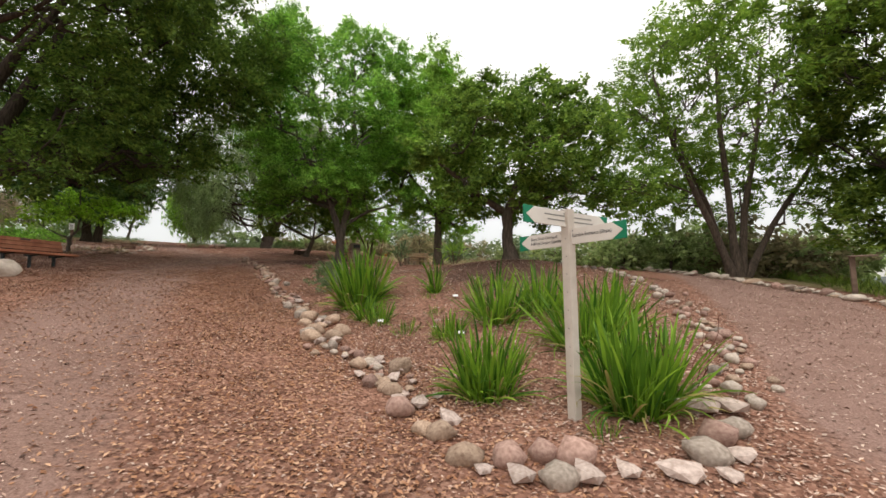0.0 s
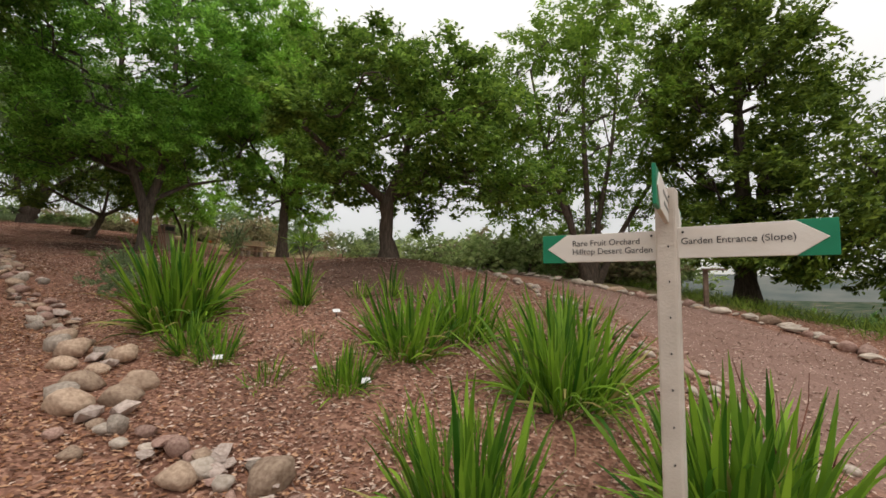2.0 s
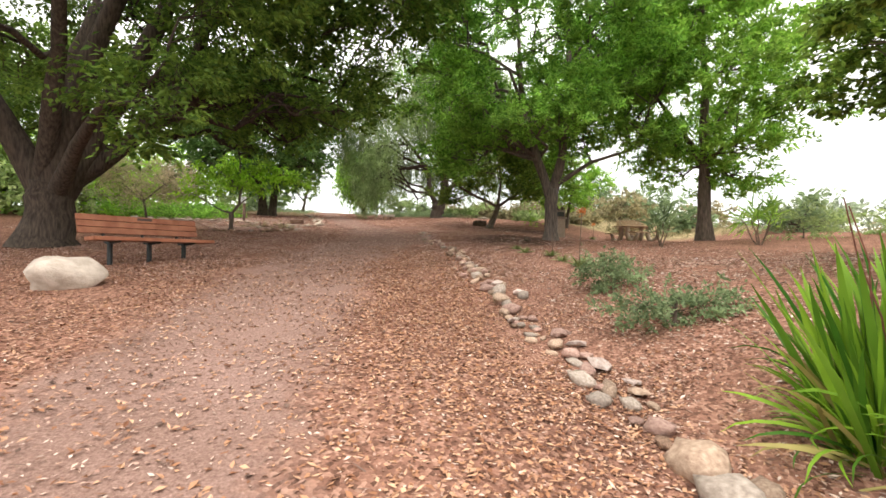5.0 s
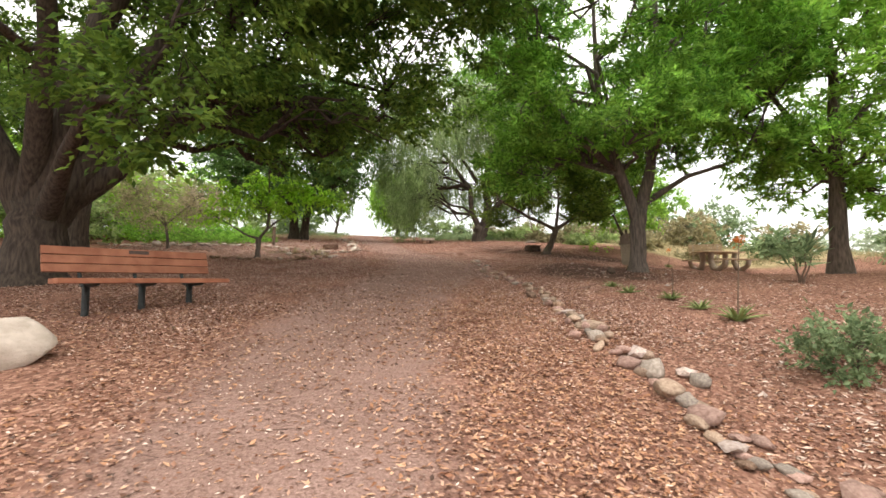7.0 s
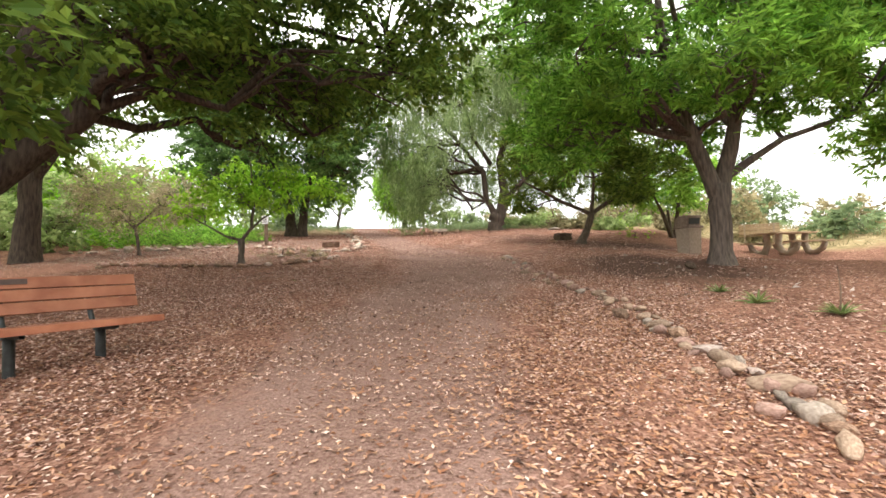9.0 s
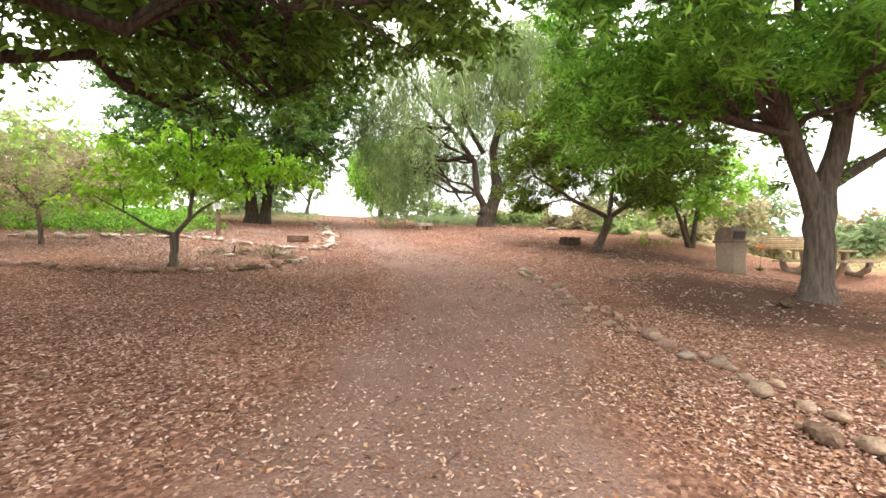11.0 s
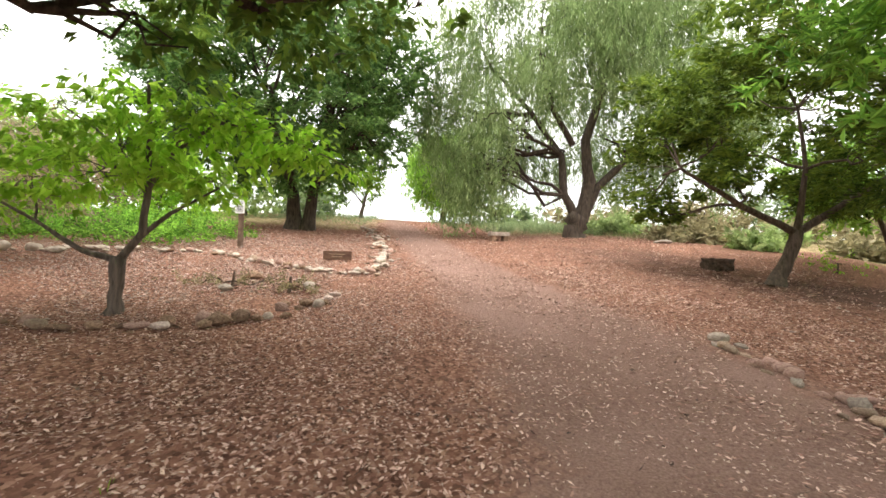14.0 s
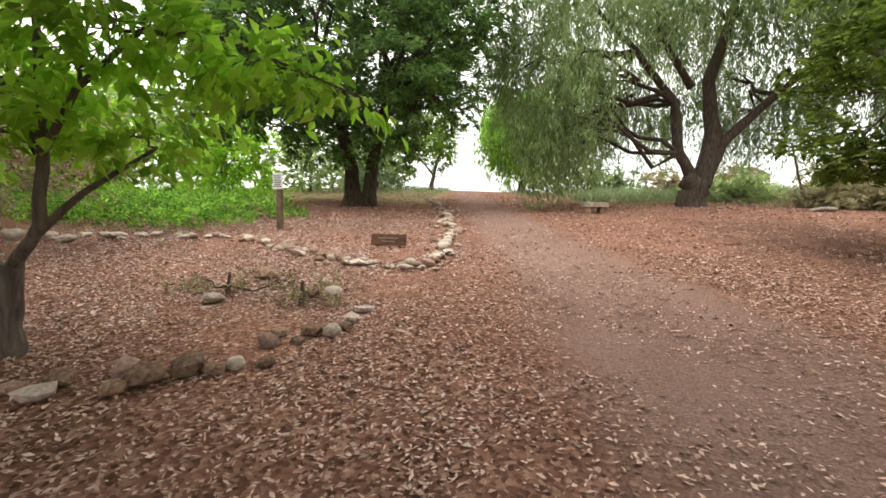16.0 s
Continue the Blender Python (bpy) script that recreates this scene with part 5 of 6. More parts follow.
px, py = -2.2, 27.3
pl = thing("low_sign", pose(px, py, ground_z(px, py) - 0.02, 0, 0, -8), "low brown wooden sign with routed lettering", "sign")
lb = plank("board", pose(0, 0, 0.15, -8), (0.64, 0.045, 0.19), WOOD_BROWN, pl, 0.006)
for k, w in enumerate((0.36, 0.24)):
    plank("lettering", pose(0, -0.026 - 0.004 * k, 0.18 - 0.055 * k, -8), (w, 0.004, 0.018), CREAM, lb, 0.0)
for dx in (-0.2, 0.2):
    plank("leg", pose(dx, 0.01, 0.05), (0.04, 0.04, 0.14), WOOD_OLD, pl, 0.004)

rx_, ry_ = 15.7, 3.26
rp = thing("reading_stand", pose(rx_, ry_, ground_z(rx_, ry_) - 0.02, 0, 0, -60), "weathered wooden stand with a tilted board beyond the walk", "sign")
plank("post", pose(0, 0, 0.52), (0.11, 0.11, 1.1), WOOD_OLD, rp, 0.01)
plank("board", pose(0.22, -0.02, 1.08, 7), (0.56, 0.3, 0.035), WOOD_OLD, rp, 0.006)

# white plant labels on short stakes
for k, (lx, ly) in enumerate([(3.6, 5.9), (5.25, 6.07), (4.3, 4.35)]):
    tg = thing("plant_label", pose(lx, ly, ground_z(lx, ly) - 0.02, 0, 0, -40 + 10 * k), "small white plant label on a thin stake", "plant label", "plant labels in the beds")
    v, f = [], []
    tube(v, f, [(0, 0, 0), (0, 0, 0.1)], [0.006, 0.006], 6)
    part("stake", mesh_of("stake", v, f), IRON, tg)
    plank("plate", pose(0, 0, 0.11, 40), (0.1, 0.06, 0.006), PAPER, tg, 0.001)

# ---- litter bin and picnic place ----
CONCRETE = material("tan_concrete", (0.30, 0.235, 0.18), (0.42, 0.335, 0.265), 14, 0.9, 0.4, 120)
HOOD_TAN = material("weathered_brown_hood", (0.17, 0.12, 0.095), (0.27, 0.2, 0.16), 12, 0.7, 0.2, 90)
WOOD_PICNIC = material("picnic_plank", (0.30, 0.20, 0.125), (0.44, 0.31, 0.205), 7, 0.75, 0.3, 80, obj_rand=0.12)


def build_bin(x, y, rz):
    b = thing("litter_bin", pose(x, y, ground_z(x, y) - 0.03, 0, 0, rz) @ Matrix.Diagonal((0.8, 0.8, 0.9, 1)), "tan concrete litter bin with a hooded lid", "litter bin")
    bm = box_bm(0.62, 0.62, 0.88, pose(0, 0, 0.44), 0.02)
    for v in bm.verts:
        s = 0.88 + 0.12 * v.co.z / 0.88
        v.co.x, v.co.y = v.co.x * s, v.co.y * s
    part("body", from_bm("body", bm), CONCRETE, b)
    part("rim", from_bm("rim", box_bm(0.72, 0.72, 0.07, pose(0, 0, 0.9), 0.015)), HOOD_TAN, b)
    prof = [(-0.32, 0.93), (-0.32, 1.08)] + [(-0.32 + 0.30 * (1 - math.cos(a)), 1.08 + 0.20 * math.sin(a)) for a in (0.4, 0.8, 1.2, 1.55)] + [(0.30, 1.28), (0.30, 1.20), (0.24, 0.93)]
    part("hood", from_bm("hood", outline_bm(prof, 0.62)), HOOD_TAN, b)
    part("opening", from_bm("opening", box_bm(0.06, 0.48, 0.2, pose(0.268, 0, 1.09, 0, 12), 0.01)), IRON, b, "dark bin opening")
    return b


build_bin(8.85, 23.05, -79)


def picnic_table(x, y, rz):
    t = thing("picnic_table", pose(x, y, ground_z(x, y) - 0.02, 0, 0, rz) @ Matrix.Diagonal((1.0, 1.0, 1.0, 1)), "tan picnic table with attached seats and curved legs", "picnic table")
    for k in range(4):
        plank("top_plank", pose(0, -0.285 + 0.19 * k, 0.75), (1.9, 0.175, 0.05), WOOD_PICNIC, t)
    for s in (-1, 1):
        for k in range(2):
            plank("seat_plank", pose(0, s * (0.66 + 0.16 * k), 0.44), (1.9, 0.145, 0.05), WOOD_PICNIC, t)
    for xx in (-0.6, 0.6):
        for s in (-1, 1):
            v, f = [], []
            tube(v, f, [(xx, s * 0.22, 0.72), (xx, s * 0.18, 0.36), (xx, s * 0.30, 0.10), (xx, s * 0.52, 0.06), (xx, s * 0.74, 0.2), (xx, s * 0.82, 0.41)], [0.10, 0.10, 0.11, 0.10, 0.09, 0.085], 8)
            part("leg", mesh_of("leg", v, f), CONCRETE, t, smooth=True)
    return t


picnic_table(13.35, 24.4, 10)


def slat_bench(x, y, rz):
    b = thing("slatted_bench", pose(x, y, ground_z(x, y) - 0.02, 0, 0, rz), "weathered slatted bench seen from behind", "bench")
    for k in range(6):
        plank("back_slat", pose(0, -0.25, 0.50 + 0.075 * k, 10), (1.4, 0.03, 0.06), WOOD_PICNIC, b)
    for k in range(4):
        plank("seat_slat", pose(0, -0.12 + 0.12 * k, 0.43), (1.4, 0.1, 0.035), WOOD_PICNIC, b)
    for xx in (-0.5, 0.5):
        plank("leg", pose(xx, 0.02, 0.2), (0.07, 0.4, 0.44), CONCRETE, b)
        plank("brace", pose(xx, -0.28, 0.66, 10), (0.06, 0.03, 0.5), CONCRETE, b)
    return b


slat_bench(15.37, 27.77, -38)

# low stone seat by the pepper tree
ss = thing("stone_bench", pose(2.45, 33.2, ground_z(2.45, 33.2) - 0.03, 0, 0, 5), "low grey stone slab bench on two blocks", "bench")
plank("slab", pose(0, 0, 0.27), (0.7, 0.42, 0.14), ROCK_GREY, ss, 0.02)
for dx in (-0.22, 0.22):
    plank("block", pose(dx, 0, 0.11), (0.18, 0.34, 0.24), ROCK_DARK, ss, 0.015)
lp = thing("leaning_stake", pose(9.6, 35.6, ground_z(9.6, 35.6) - 0.05, 0, -14, 0), "thin grey wooden stake leaning in the grass", "stake")
v, f = [], []
tube(v, f, [(0, 0, 0), (0, 0, 1.1), (0, 0, 2.1)], [0.04, 0.035, 0.03], 7)
part("pole", mesh_of("pole", v, f), WOOD_OLD, lp)


# ---- blade plants ----
def blade_mesh(seed, bow, fold=0.25):
    """One sword leaf, 1 m long, rising along z and bowing towards +x."""
    rs = np.random.RandomState(seed)
    v, f = [], []
    n = 7
    x = z = 0.0
    ang = 0.0
    for k in range(n + 1):
        u = k / n
        w = 0.0185 * (0.75 + 0.5 * u) * (1 - u ** 3.2) + 0.0008
        v += [(x, -w, z), (x - fold * w, 0, z), (x, w, z)]
        ang += bow * (0.3 + 1.6 * u * u) / n
        x += math.sin(ang) / n
        z += math.cos(ang) / n
    for k in range(n):
        a = 3 * k
        f += [(a, a + 1, a + 4, a + 3), (a + 1, a + 2, a + 5, a + 4)]
    me = mesh_of("leaf", v, f)
    me.polygons.foreach_set("use_smooth", [True] * len(f))
    return me


BLADES = [blade_mesh(300 + k, b) for k, b in enumerate((0.16, 0.4, 0.75, 1.25, 2.0))]
for me in BLADES:
    me.materials.append(L_BLADE)
DRY_BLADES = [blade_mesh(320 + k, b) for k, b in enumerate((0.8, 1.5, 2.3))]
for me in DRY_BLADES:
    me.materials.append(L_BLADE_DRY)


def blade_plant(name, label, x, y, high, radius, count, seed, lean=0.55, dry=0.1, wide=1.0, category="plant", group=""):
    rs = np.random.RandomState(seed)
    top = thing(name, pose(x, y, ground_z(x, y)), label, category, group)
    for k in range(count):
        a = rs.uniform(0, 2 * math.pi)
        r = radius * math.sqrt(rs.rand())
        out = r / radius
        tilt = math.degrees(lean) * out * rs.uniform(0.2, 1.25) + rs.normal(0, 8)
        h = high * rs.uniform(0.45, 1.12) * (1 - 0.15 * out)
        arching = rs.rand() < 0.36
        if arching:
            tilt, h = tilt + rs.uniform(15, 50), h * rs.uniform(0.55, 0.85)
        if rs.rand() < dry:
            me, h, tilt = DRY_BLADES[rs.randint(3)], h * 0.8, tilt + 20
        else:
            me = BLADES[rs.randint(3, 5)] if arching else BLADES[min(4, int(abs(rs.normal(0, 1.1)) + out * 1.2))]
        ob = new("leaf", me)
        ob.parent = top
        lx, ly = r * math.cos(a) * 0.45, r * math.sin(a) * 0.45
        ob.matrix_local = pose(lx, ly, ground_z(x + lx, y + ly) - ground_z(x, y) - 0.02, 0, 0, math.degrees(a) + rs.normal(0, 25)) @ pose(0, 0, 0, 0, tilt, 0) @ pose(0, 0, 0, 0, 0, rs.uniform(-70, 70)) @ Matrix.Diagonal((h, h * wide / max(0.5, high), h, 1))
    return top


CL = "iris clumps in the planting bed"
blade_plant("iris_clump", "large dense clump of bright green sword leaves, some drooping", 3.82, 7.6, 1.35, 0.75, 440, 1, 0.45, 0.1, 1.5, group=CL)
blade_plant("iris_clump", "upright clump of green sword leaves in the mulch", 3.5, 2.55, 0.92, 0.6, 300, 2, 0.42, 0.12, 1.1, group=CL)
blade_plant("iris_clump", "dense green clump of sword leaves beside the signpost", 4.42, 1.38, 1.02, 0.72, 400, 3, 0.45, 0.14, 1.2, group=CL)
blade_plant("iris_clump", "wide clump of arching bright sword leaves", 5.5, 2.92, 1.12, 0.95, 360, 4, 0.75, 0.1, 1.2, group=CL)
blade_plant("iris_clump", "yellow-green clump of slender sword leaves", 5.22, 4.7, 0.9, 0.8, 220, 5, 0.7, 0.15, 1.1, group=CL)
blade_plant("iris_clump", "clump of tall green sword leaves at the mound's foot", 6.15, 4.6, 1.0, 0.8, 230, 6, 0.6, 0.1, 1.1, group=CL)
blade_plant("iris_clump", "clump of green sword leaves at the bed's edge", 6.6, 3.4, 1.0, 0.7, 200, 7, 0.6, 0.1, 1.1, group=CL)
blade_plant("iris_fan", "small upright fan of green sword leaves", 5.2, 6.8, 0.85, 0.22, 60, 8, 0.16, 0.03, 1.3, group="small iris fans")
blade_plant("iris_fan", "small dark upright fan of sword leaves", 6.4, 6.2, 0.62, 0.2, 34, 9, 0.3, 0.03, 1.0, group="small iris fans")
for k, (gx, gy, gh, gr, gn) in enumerate([(3.62, 6.6, 0.44, 0.5, 120), (3.66, 6.05, 0.42, 0.4, 60), (3.75, 5.2, 0.28, 0.4, 40), (4.2, 4.55, 0.42, 0.5, 130), (4.55, 5.65, 0.22, 0.3, 22), (4.35, 3.1, 0.35, 0.3, 30), (3.95, 3.5, 0.35, 0.3, 26), (3.72, 1.15, 0.2, 0.22, 20), (4.9, 6.6, 0.25, 0.3, 16), (6.0, 6.5, 0.35, 0.3, 24), (-1.9, 19.6, 0.1, 0.12, 10)]):
    blade_plant("grass_tuft", "low tuft of fine green grass in the mulch", gx, gy, gh * 1.1, gr, int(gn * 2.0), 20 + k, 0.6, 0.15, 0.6, "grass", "grass tufts in the bed")
def aloe_leaf():
    """One thick tapered aloe leaf, 1 m long along z, hollowed on top and keeled below."""
    v, f = [], []
    for k in range(6):
        u = k / 5
        w, x = 0.1 * (1 - u ** 1.6) + 0.003, 0.22 * u * u
        v += [(x, -w, u), (x + 0.3 * w, 0, u), (x, w, u), (x - 0.55 * w, 0, u)]
    for k in range(5):
        for j in range(4):
            q, r = 4 * k + j, 4 * k + (j + 1) % 4
            f.append((q, r, r + 4, q + 4))
    me = mesh_of("leaf", v, f)
    me.polygons.foreach_set("use_smooth", [True] * len(f))
    me.materials.append(L_ALOE)
    return me


L_ALOE = leaf_material("aloe_leaf", (0.14, 0.20, 0.06), (0.34, 0.40, 0.15), 0.15, 0.5, "object")
L_FLOWER = leaf_material("orange_flower", (0.6, 0.14, 0.03), (0.8, 0.30, 0.08))
ALOE = aloe_leaf()
rs_a = np.random.RandomState(44)
for k, (ax, ay, size, stalk) in enumerate([(4.84, 13.5, 0.36, 1.1), (4.89, 14.28, 0.29, 0), (5.02, 15.15, 0.26, 0.55), (4.67, 15.89, 0.27, 0), (4.74, 16.65, 0.22, 0), (11.4, 24.7, 0.25, 0.72)]):
    al = thing("aloe", pose(ax, ay, ground_z(ax, ay) - 0.01), "olive-green aloe rosette with a tall flower stalk" if stalk else "small olive-green aloe rosette in the mulch", "plant", "aloes in the bare bed")
    for j in range(19):
        ring = j / 18
        ob = new("leaf", ALOE)
        ob.parent = al
        ln = size * rs_a.uniform(0.8, 1.1) * (1.0 - 0.3 * ring)
        ob.matrix_local = pose(0, 0, 0.02, 0, 0, 137.5 * j + rs_a.normal(0, 8)) @ pose(0.02, 0, 0, 0, 74 - 56 * ring + rs_a.normal(0, 6), 0) @ Matrix.Diagonal((ln, ln * 1.2, ln, 1))
    if stalk:
        v, f = [], []
        tube(v, f, [(0, 0, 0), (0.03, 0.0, stalk * 0.5), (0.08 * stalk, 0.03, stalk)], [0.011, 0.009, 0.006], 6)
        part("stalk", mesh_of("stalk", v, f), WOOD_OLD, al)
    if stalk > 0.7:
        pts = np.array([(0.08 * stalk + 0.05 * math.cos(q), 0.03 + 0.05 * math.sin(q), stalk - 0.03 + 0.007 * q) for q in range(12)])
        fv = leaf_cloud(pts, 0.02, 6, 0.06, 0.02, np.random.RandomState(9), 0.5)
        tagged(part("flower", mesh_of("flower", fv.tolist(), quads(fv).tolist()), L_FLOWER, al, "orange flower head"), kind="stuff")


def cane_plant(label, x, y, canes, high, seed, mat, blade=0.5):
    """A few thin canes, each with a spray of long arching leaves at its top."""
    rs = np.random.RandomState(seed)
    top = thing("cane_plant", pose(x, y, ground_z(x, y) - 0.02), label, "plant", "cane plants on the mound")
    for k in range(canes):
        a = 6.283 * k / canes + rs.uniform(-0.4, 0.4)
        h, r = high * rs.uniform(0.6, 1.0), 0.28 * high * rs.uniform(0.3, 1.0)
        tip = (r * math.cos(a), r * math.sin(a), h * 0.62)
        v, f = [], []
        tube(v, f, bend((0.04 * math.cos(a), 0.04 * math.sin(a), 0), tip, rs, 4, 0.1), [0.022, 0.02, 0.018, 0.016, 0.012], 6)
        cane = part("cane", mesh_of("cane", v, f), WOOD_OLD, top, smooth=True)
        p = np.repeat(np.array([tip]), 22, 0)
        lv = leaf_cloud(p, (0.05, 0.05, 0.1), 1, blade, 0.06, rs, -0.75, flat=0.2)
        part("leaves", mesh_of("leaves", lv.tolist(), quads(lv).tolist()), mat, cane)


cane_plant("open plant of bright arching leaves on thin canes", 10.9, 15.4, 5, 1.5, 81, L_LIGHT, 0.55)
cane_plant("grey-green plant of arching leaves on short canes", 8.7, 16.3, 4, 1.2, 82, L_GREY, 0.5)
# red twigs beside the walk
tw = thing("red_twig_plant", pose(5.0, 1.25, ground_z(5.0, 1.25)), "thin bare reddish-brown stalks beside the side walk", "plant")
TWIG = material("red_twig", (0.10, 0.035, 0.025), (0.2, 0.08, 0.05), 20, 0.8, 0.1)
rs_t = np.random.RandomState(77)
for k in range(9):
    a, ln = rs_t.uniform(0, 6.28), rs_t.uniform(0.5, 1.0)
    v, f = [], []
    tube(v, f, bend((0.1 * math.cos(a), 0.1 * math.sin(a), 0), (0.4 * math.cos(a), 0.4 * math.sin(a), ln), rs_t, 4, 0.15), [0.006, 0.005, 0.005, 0.004, 0.002], 5)
    part("stalk", mesh_of("stalk", v, f), TWIG, tw)

# flower stalks standing out of the largest iris
st = thing("iris_stalks", pose(3.9, 7.6, ground_z(3.9, 7.6)), "thin brown dry flower stalks rising among iris leaves", "plant")
for k in range(7):
    a, ln = rs_t.uniform(0, 6.28), rs_t.uniform(1.15, 1.5)
    v, f = [], []
    tube(v, f, bend((0.15 * math.cos(a), 0.15 * math.sin(a), 0), (0.4 * math.cos(a), 0.4 * math.sin(a), ln), rs_t, 4, 0.08), [0.007, 0.006, 0.006, 0.005, 0.004], 5)
    part("stalk", mesh_of("stalk", v, f), TWIG, st)

# ---- low shrubs ----
bush("yellow_shrub", "wide yellow-green shrub on the far side of the mound", (13.2, 16.2), [(0, 0, 0.5, 1.0, 0.8, 0.55), (0.8, -0.4, 0.45, 0.8, 0.7, 0.5)], L_PALE, 76, 20, (0.1, 0.04), 0.13, 80)
bush("grey_shrub", "low rounded grey-green shrub in the mulch", (4.39, 11.6), [(0, 0, 0.25, 0.5, 0.45, 0.28), (0.3, 0.2, 0.22, 0.35, 0.35, 0.22), (-0.25, -0.1, 0.3, 0.3, 0.3, 0.25)], L_GREY, 70, 30, (0.065, 0.032), 0.07, 240)
bush("grey_shrub", "low spreading grey-green shrub beside the iris", (4.12, 9.95), [(0, 0, 0.22, 0.5, 0.4, 0.25), (0.5, 0.1, 0.24, 0.45, 0.4, 0.25), (-0.45, 0.1, 0.2, 0.4, 0.35, 0.22)], L_GREY, 71, 30, (0.065, 0.032), 0.07, 240)
bush("herb_patch", "low dense green herb growing beside the notice post", (-7.9, 29.6), [(dx, dy, 0.28, 1.0, 0.9, 0.36) for dx in (-2.4, -1.0, 0.4, 1.6) for dy in (-1.2, 0.2, 1.5)], L_FERNPINE, 72, 22, (0.12, 0.045), 0.14, 110, category="plant")
bush("yellow_shrub", "small bright yellow-green shrub in the grass", (9.75, 27.6), [(0, 0, 0.28, 0.55, 0.5, 0.32)], L_YOUNG, 73, 20, (0.07, 0.035), 0.1, 90)
bush("dry_mat", "low mat of dry olive-brown ground cover", (-3.2, 24.2), [(0, 0, 0.06, 0.7, 0.5, 0.12), (0.8, 0.2, 0.06, 0.6, 0.4, 0.12), (-0.8, 0.3, 0.06, 0.6, 0.4, 0.1)], L_DRY, 74, 20, (0.06, 0.025), 0.07, 160, category="plant")
bush("dry_mat", "small dry brown cushion plant among the stones", (-2.3, 24.0), [(0, 0, 0.1, 0.4, 0.3, 0.16)], L_DRY, 75, 24, (0.06, 0.025), 0.06, 200, category="plant")


# ---- litter on the ground ----
def litter(name, label, area, per_m2, length, width, mat, seed, weight=None):
    """Loose curled leaves or chips strewn on the ground in a rectangle, thinned by weight(x, y)."""
    rs = np.random.RandomState(seed)
    x0, y0, x1, y1 = area
    n = int((x1 - x0) * (y1 - y0) * per_m2)
    x, y = rs.uniform(x0, x1, n), rs.uniform(y0, y1, n)
    # thins out unevenly towards the edges
    rim = np.minimum(np.minimum(x - x0, x1 - x), np.minimum(y - y0, y1 - y))
    ragged = rim + 0.9 * np.sin(x * 1.7 + 0.8 * np.sin(y * 1.3)) * np.sin(y * 1.1 + x * 0.4)
    chance = smoothstep(0.0, 3.0, ragged)
    if weight is not None:
        chance = chance * weight(x, y)
    keep = rs.rand(n) < chance
    x, y = x[keep], y[keep]
    n = len(x)
    a = rs.uniform(0, 2 * np.pi, n)
    tilt, roll = rs.normal(0, 0.22, n), rs.normal(0, 0.3, n)
    axis = np.stack([np.cos(a) * np.cos(tilt), np.sin(a) * np.cos(tilt), np.sin(tilt)], -1)
    side = np.stack([-np.sin(a) * np.cos(roll), np.cos(a) * np.cos(roll), np.sin(roll)], -1)
    up = np.cross(axis, side)
    ln, wd = (length * rs.uniform(0.45, 1.35, n))[:, None], (width * rs.uniform(0.5, 1.3, n))[:, None]
    p = np.stack([x, y, height(x, y) + 0.006 + 0.012 * rs.rand(n)], -1)
    curl = wd * rs.uniform(-0.2, 0.35, n)[:, None]
    v = np.stack([p - axis * ln / 2, p + side * wd / 2 + up * curl, p + axis * ln / 2, p - side * wd / 2 + up * curl], 1).reshape(-1, 3)
    ob = part(name, mesh_of(name, v.tolist(), quads(v).tolist()), mat)
    return tagged(ob, label, "leaf litter", kind="stuff")


M_LEAF = litter_material("fallen_leaf", [(0.18, 0.078, 0.044), (0.32, 0.152, 0.08), (0.44, 0.235, 0.133), (0.58, 0.36, 0.225), (0.25, 0.112, 0.064)])
M_CHIP = litter_material("wood_chip", [(0.16, 0.085, 0.06), (0.34, 0.205, 0.155), (0.52, 0.36, 0.28), (0.70, 0.55, 0.45), (0.12, 0.062, 0.045)])
M_BROWN = litter_material("brown_leaf", [(0.205, 0.115, 0.085), (0.40, 0.235, 0.182), (0.58, 0.375, 0.295), (0.80, 0.59, 0.49), (0.30, 0.165, 0.125)])
near_edge = lambda x, y: np.clip(np.exp(-((x - 2.0) / 1.15) ** 2) + np.where(x < -0.6, 0.06, 0.2) * (1 - dirt_amount(x, y)) + 0.2, 0, 1)  # noqa: E731
bare = lambda x, y: (1 - 0.6 * loam_shade_amount(x, y)) * (1 - 0.6 * np.exp(-((x + 3.2) / 2.2) ** 2 - ((y - 10.8) / 2.6) ** 2))  # noqa: E731
on_mulch = lambda x, y: bare(x, y) * np.clip(1.0 - 0.78 * dirt_amount(x, y), 0.06, 1)  # noqa: E731
litter("leaf_litter", "orange-tan fallen leaves strewn along the walk", (-6.0, -4.0, 5.0, 18.0), 660, 0.053, 0.026, M_LEAF, 1, near_edge)
litter("leaf_litter", "fallen leaves and wood chips in the planting bed", (1.4, -1.2, 11.5, 15.0), 400, 0.058, 0.024, M_CHIP, 2, on_mulch)
# darker brown litter whose colour also holds the shade about the bench
M_UMBER_SHADE = litter_material("shaded_umber_leaf", [(0.11, 0.055, 0.036), (0.23, 0.115, 0.076), (0.36, 0.195, 0.13), (0.54, 0.33, 0.23), (0.16, 0.078, 0.052)])
litter("leaf_litter", "dark red-brown leaf litter round the bench, with shade in its colour", (-7.5, 7.5, 4.5, 17.0), 560, 0.048, 0.023, M_UMBER_SHADE, 8, on_mulch)
litter("leaf_litter", "brown leaf litter under the shade tree", (-7.5, 12.5, 6.0, 28.0), 800, 0.044, 0.021, M_BROWN, 3, on_mulch)
litter("leaf_litter", "brown leaf litter in the bare bed", (1.2, 10.5, 10.5, 32.0), 160, 0.06, 0.025, M_BROWN, 4, bare)
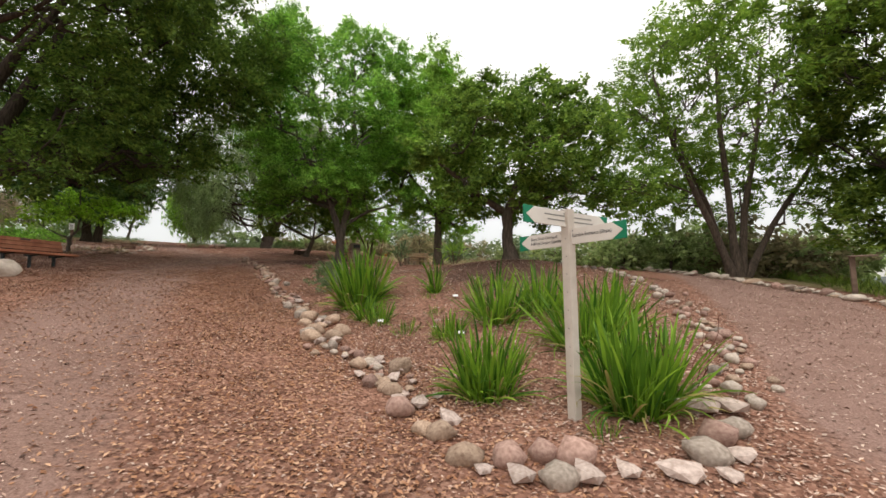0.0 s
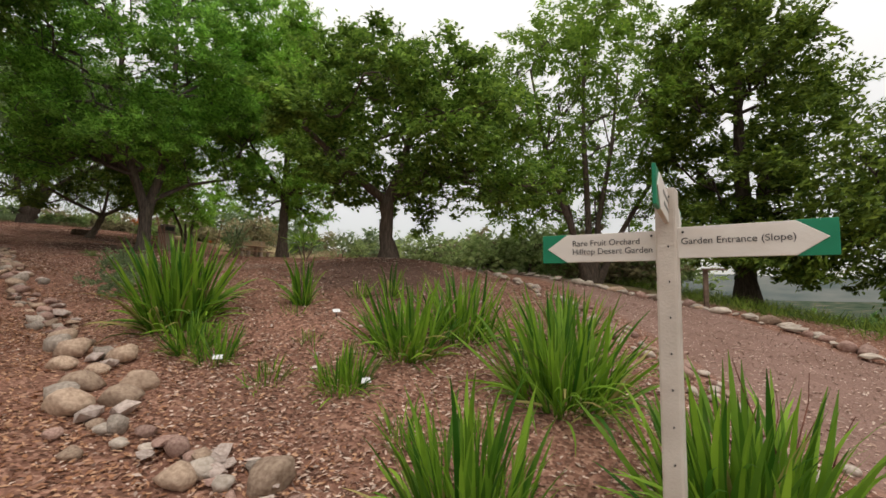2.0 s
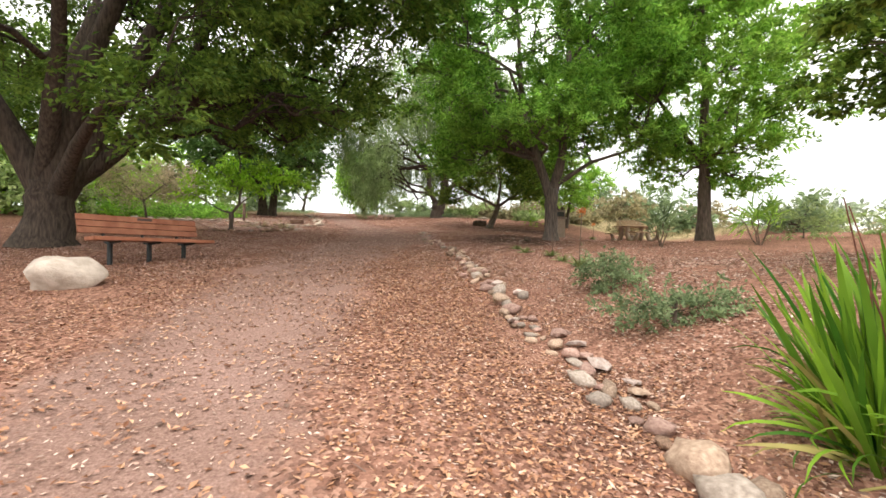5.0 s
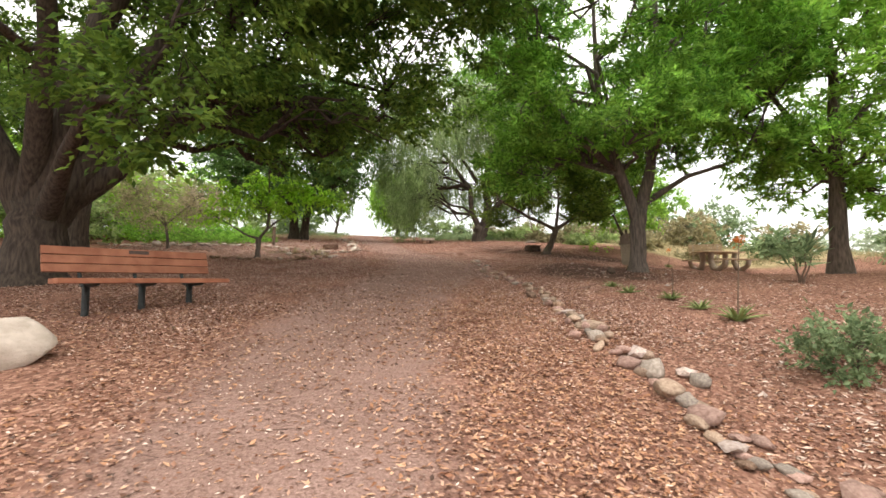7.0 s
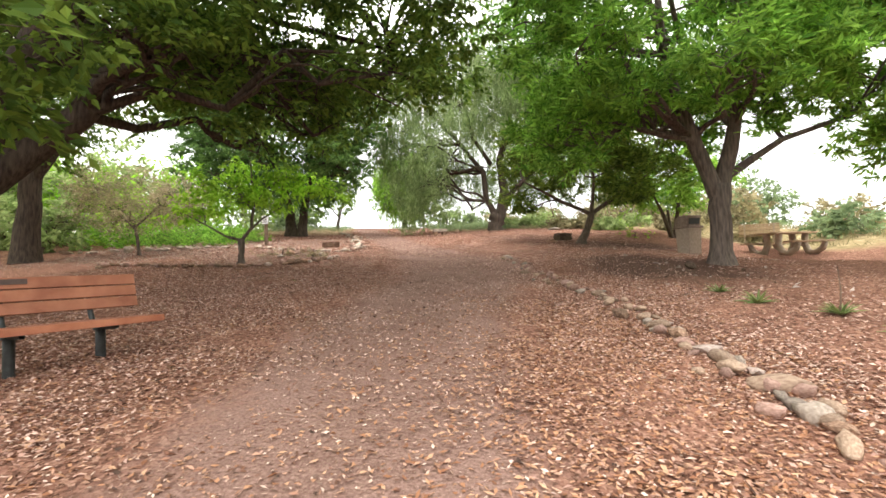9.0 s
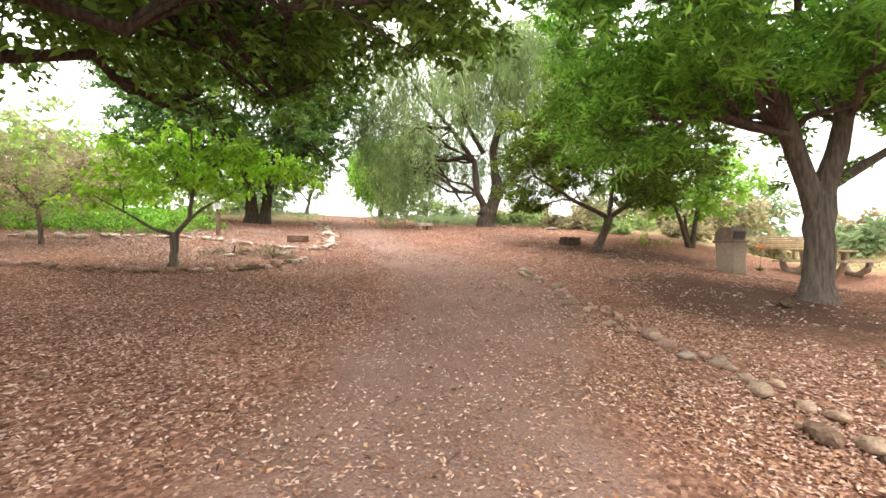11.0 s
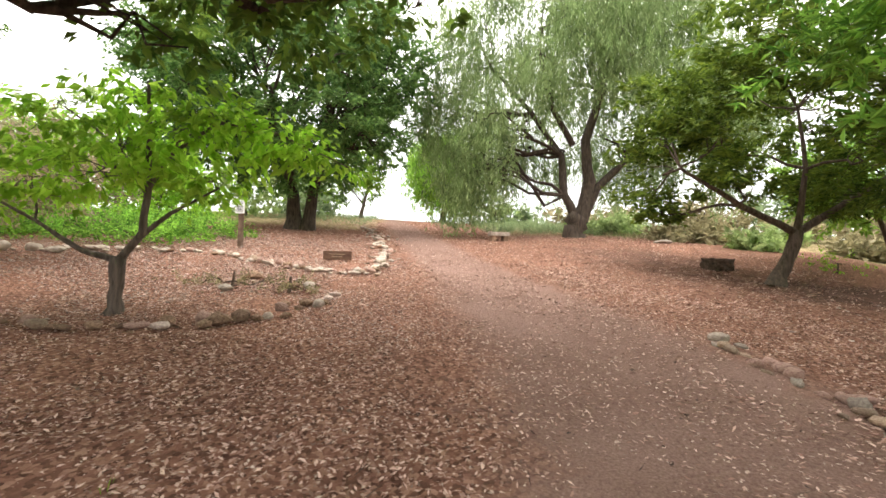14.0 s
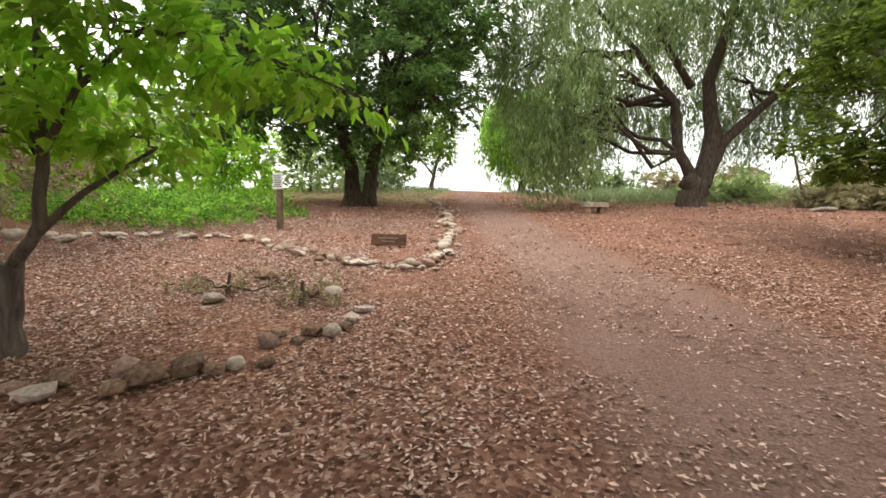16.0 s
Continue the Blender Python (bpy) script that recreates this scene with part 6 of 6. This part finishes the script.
litter("leaf_litter", "pale chips strewn on the trodden dirt", (-4.5, -3.5, 4.5, 31.0), 210, 0.036, 0.018, M_CHIP, 5)
litter("leaf_litter", "sparse pale chips on the side walk", (3.0, -4.5, 18.0, 8.0), 150, 0.05, 0.025, M_CHIP, 6)
litter("leaf_litter", "brown leaf litter up the slope", (-8.0, 23.0, 10.0, 44.0), 110, 0.08, 0.035, M_BROWN, 7, on_mulch)

M_STICK = litter_material("dead_twig", [(0.05, 0.03, 0.022), (0.10, 0.06, 0.045), (0.20, 0.13, 0.10)])
M_GRIT = litter_material("grey_chip", [(0.26, 0.19, 0.16), (0.45, 0.36, 0.31), (0.64, 0.54, 0.48), (0.34, 0.25, 0.21)])
litter("fallen_twigs", "thin dark twigs lying on the mulch", (-5.0, 0.0, 8.0, 30.0), 5, 0.17, 0.011, M_STICK, 11)
litter("bark_pieces", "pale flat bark pieces lying in the beds", (2.8, 0.8, 9.5, 26.0), 3, 0.13, 0.06, M_GRIT, 14)
litter("bark_bits", "dark bits of bark on the walk", (-4.0, 0.0, 3.0, 30.0), 9, 0.05, 0.035, M_STICK, 12)
litter("stone_chips", "pale grey stone chips in the upper beds", (-11.0, 21.8, -0.2, 33.0), 460, 0.042, 0.026, M_GRIT, 13)


# ---- grass on the slopes ----
def grass(name, label, area, count, high, mat, seed, inside):
    rs = np.random.RandomState(seed)
    x0, y0, x1, y1 = area
    x, y = rs.uniform(x0, x1, count), rs.uniform(y0, y1, count)
    keep = inside(x, y)
    x, y = x[keep], y[keep]
    p = np.stack([x, y, height(x, y) + 0.02], -1)
    v = leaf_cloud(p, (0.07, 0.07, 0.0), 6, high, 0.018, rs, -1.6, flat=0.2)
    return tagged(part(name, mesh_of(name, v.tolist(), quads(v).tolist()), mat), label, "grass", kind="stuff")


grass("dry_grass", "pale dry grass at the slope's edge", (6.5, 20, 26, 44), 4200, 0.28, L_DRY, 1, lambda x, y: ((x + 0.35 * (y - 26)) > 14.6) | ((y > 33.5) & (x > 7.2)))
grass("green_grass", "rough grey-green growth behind the pepper tree", (2.5, 36, 14, 48), 2000, 0.42, L_GREY, 2, lambda x, y: x > 2.5 + 0.0 * y)
grass("green_grass", "rough green growth beyond the side walk", (11, -8, 30, 12), 5200, 0.4, L_OLIVE, 3, lambda x, y: (y < 0.9 * (x - 11.5) - 1.2) & (x > 12.5))
grass("green_grass", "low green growth behind the bench", (-24, 32, -9.5, 42), 1700, 0.3, L_LIGHT, 4, lambda x, y: x < -8.5)
grass("green_grass", "thin weeds at the top of the walk", (-9, 38, 2, 48), 900, 0.3, L_GREY, 5, lambda x, y: np.abs(x + 1.2) > 1.6)


# ---- the valley ----
WALL = material("pale_house_wall", (0.55, 0.48, 0.42), (0.66, 0.60, 0.54), 0.5, 0.9, 0.0, obj_rand=0.2)
ROOF = material("tiled_roof", (0.28, 0.14, 0.09), (0.40, 0.24, 0.17), 0.5, 0.9, 0.0, obj_rand=0.3)
PANE = material("far_window", (0.05, 0.06, 0.07), (0.09, 0.10, 0.12), 0.5, 0.2, 0.0)
rs_h = np.random.RandomState(21)
for k in range(26):
    bearing, dist = radians(rs_h.uniform(-40, 22)), rs_h.uniform(150, 420)
    hx, hy = 2 + dist * math.cos(bearing), dist * math.sin(bearing)
    h = thing("house", pose(hx, hy, ground_z(hx, hy) - 0.5, 0, 0, rs_h.uniform(0, 180)), "far pale house with a brown roof in the valley", "house", "houses in the valley")
    w, d, t = rs_h.uniform(10, 16), rs_h.uniform(8, 11), rs_h.uniform(4, 6.5)
    part("wall", from_bm("wall", box_bm(w, d, t, pose(0, 0, t / 2))), WALL, h)
    rv = [(-w / 2 - 0.5, -d / 2 - 0.5, t), (w / 2 + 0.5, -d / 2 - 0.5, t), (w / 2 + 0.5, d / 2 + 0.5, t), (-w / 2 - 0.5, d / 2 + 0.5, t), (-w / 3, 0, t + 2.4), (w / 3, 0, t + 2.4)]
    part("roof", mesh_of("roof", rv, [(0, 1, 5, 4), (1, 2, 5), (2, 3, 4, 5), (3, 0, 4), (3, 2, 1, 0)]), ROOF, h)
    for wx in (-w / 4, w / 4):
        for s in (-1, 1):
            part("window", from_bm("window", box_bm(1.8, 0.12, 1.4, pose(wx, s * (d / 2 + 0.03), t * 0.5))), PANE, h)
rs_w = np.random.RandomState(31)
pts = []
for k in range(330):
    b, dist = radians(rs_w.uniform(-40, 28)), 45 + 400 * rs_w.rand() ** 1.2
    cx, cy = 2 + dist * math.cos(b), 2 + dist * math.sin(b)
    r = rs_w.uniform(2.0, 5.0) * (0.7 + dist / 400)
    pts.append((blob_points((cx, cy, ground_z(cx, cy) + r * 0.7, r * 1.3, r * 1.3, r), rs_w, 60, 0.5), r))
wv = np.concatenate([leaf_cloud(p, 0.25 * r, 2, 0.55 * r, 0.4 * r, rs_w, 0.0) for p, r in pts])
tagged(part("far_woods", mesh_of("far_woods", wv.tolist(), quads(wv).tolist()), L_OAK), "far green woods and hedges in the valley", "trees", kind="stuff")


def ridge(name, label, radius, base, amp, seed, b0, b1):
    rs = np.random.RandomState(seed)
    ph = rs.uniform(0, 6.28, 5)
    v, f = [], []
    n = 120
    for k in range(n + 1):
        b = radians(b0 + (b1 - b0) * k / n)
        hgt = base + amp * sum(math.sin(b * (4 + 5 * j) + ph[j]) / (1 + j) for j in range(5))
        for rr, zz in ((0.8, -30), (0.93, -30 + (hgt + 30) * 0.6), (1.0, hgt), (1.15, -30)):
            v.append((radius * rr * math.cos(b), radius * rr * math.sin(b), zz))
    for k in range(n):
        for j in range(3):
            a = 4 * k + j
            f.append((a, a + 4, a + 5, a + 1))
    return tagged(part(name, mesh_of(name, v, f), HILL, smooth=True), label, "hill", kind="structure")


HILL = material("hazy_hill", (0.085, 0.105, 0.10), (0.16, 0.165, 0.15), 0.012, 1.0, 0.0, spec=0.0)
ridge("backdrop", "hazy tan hills beyond the valley", 1500, 22, 16, 5, -75, 60)
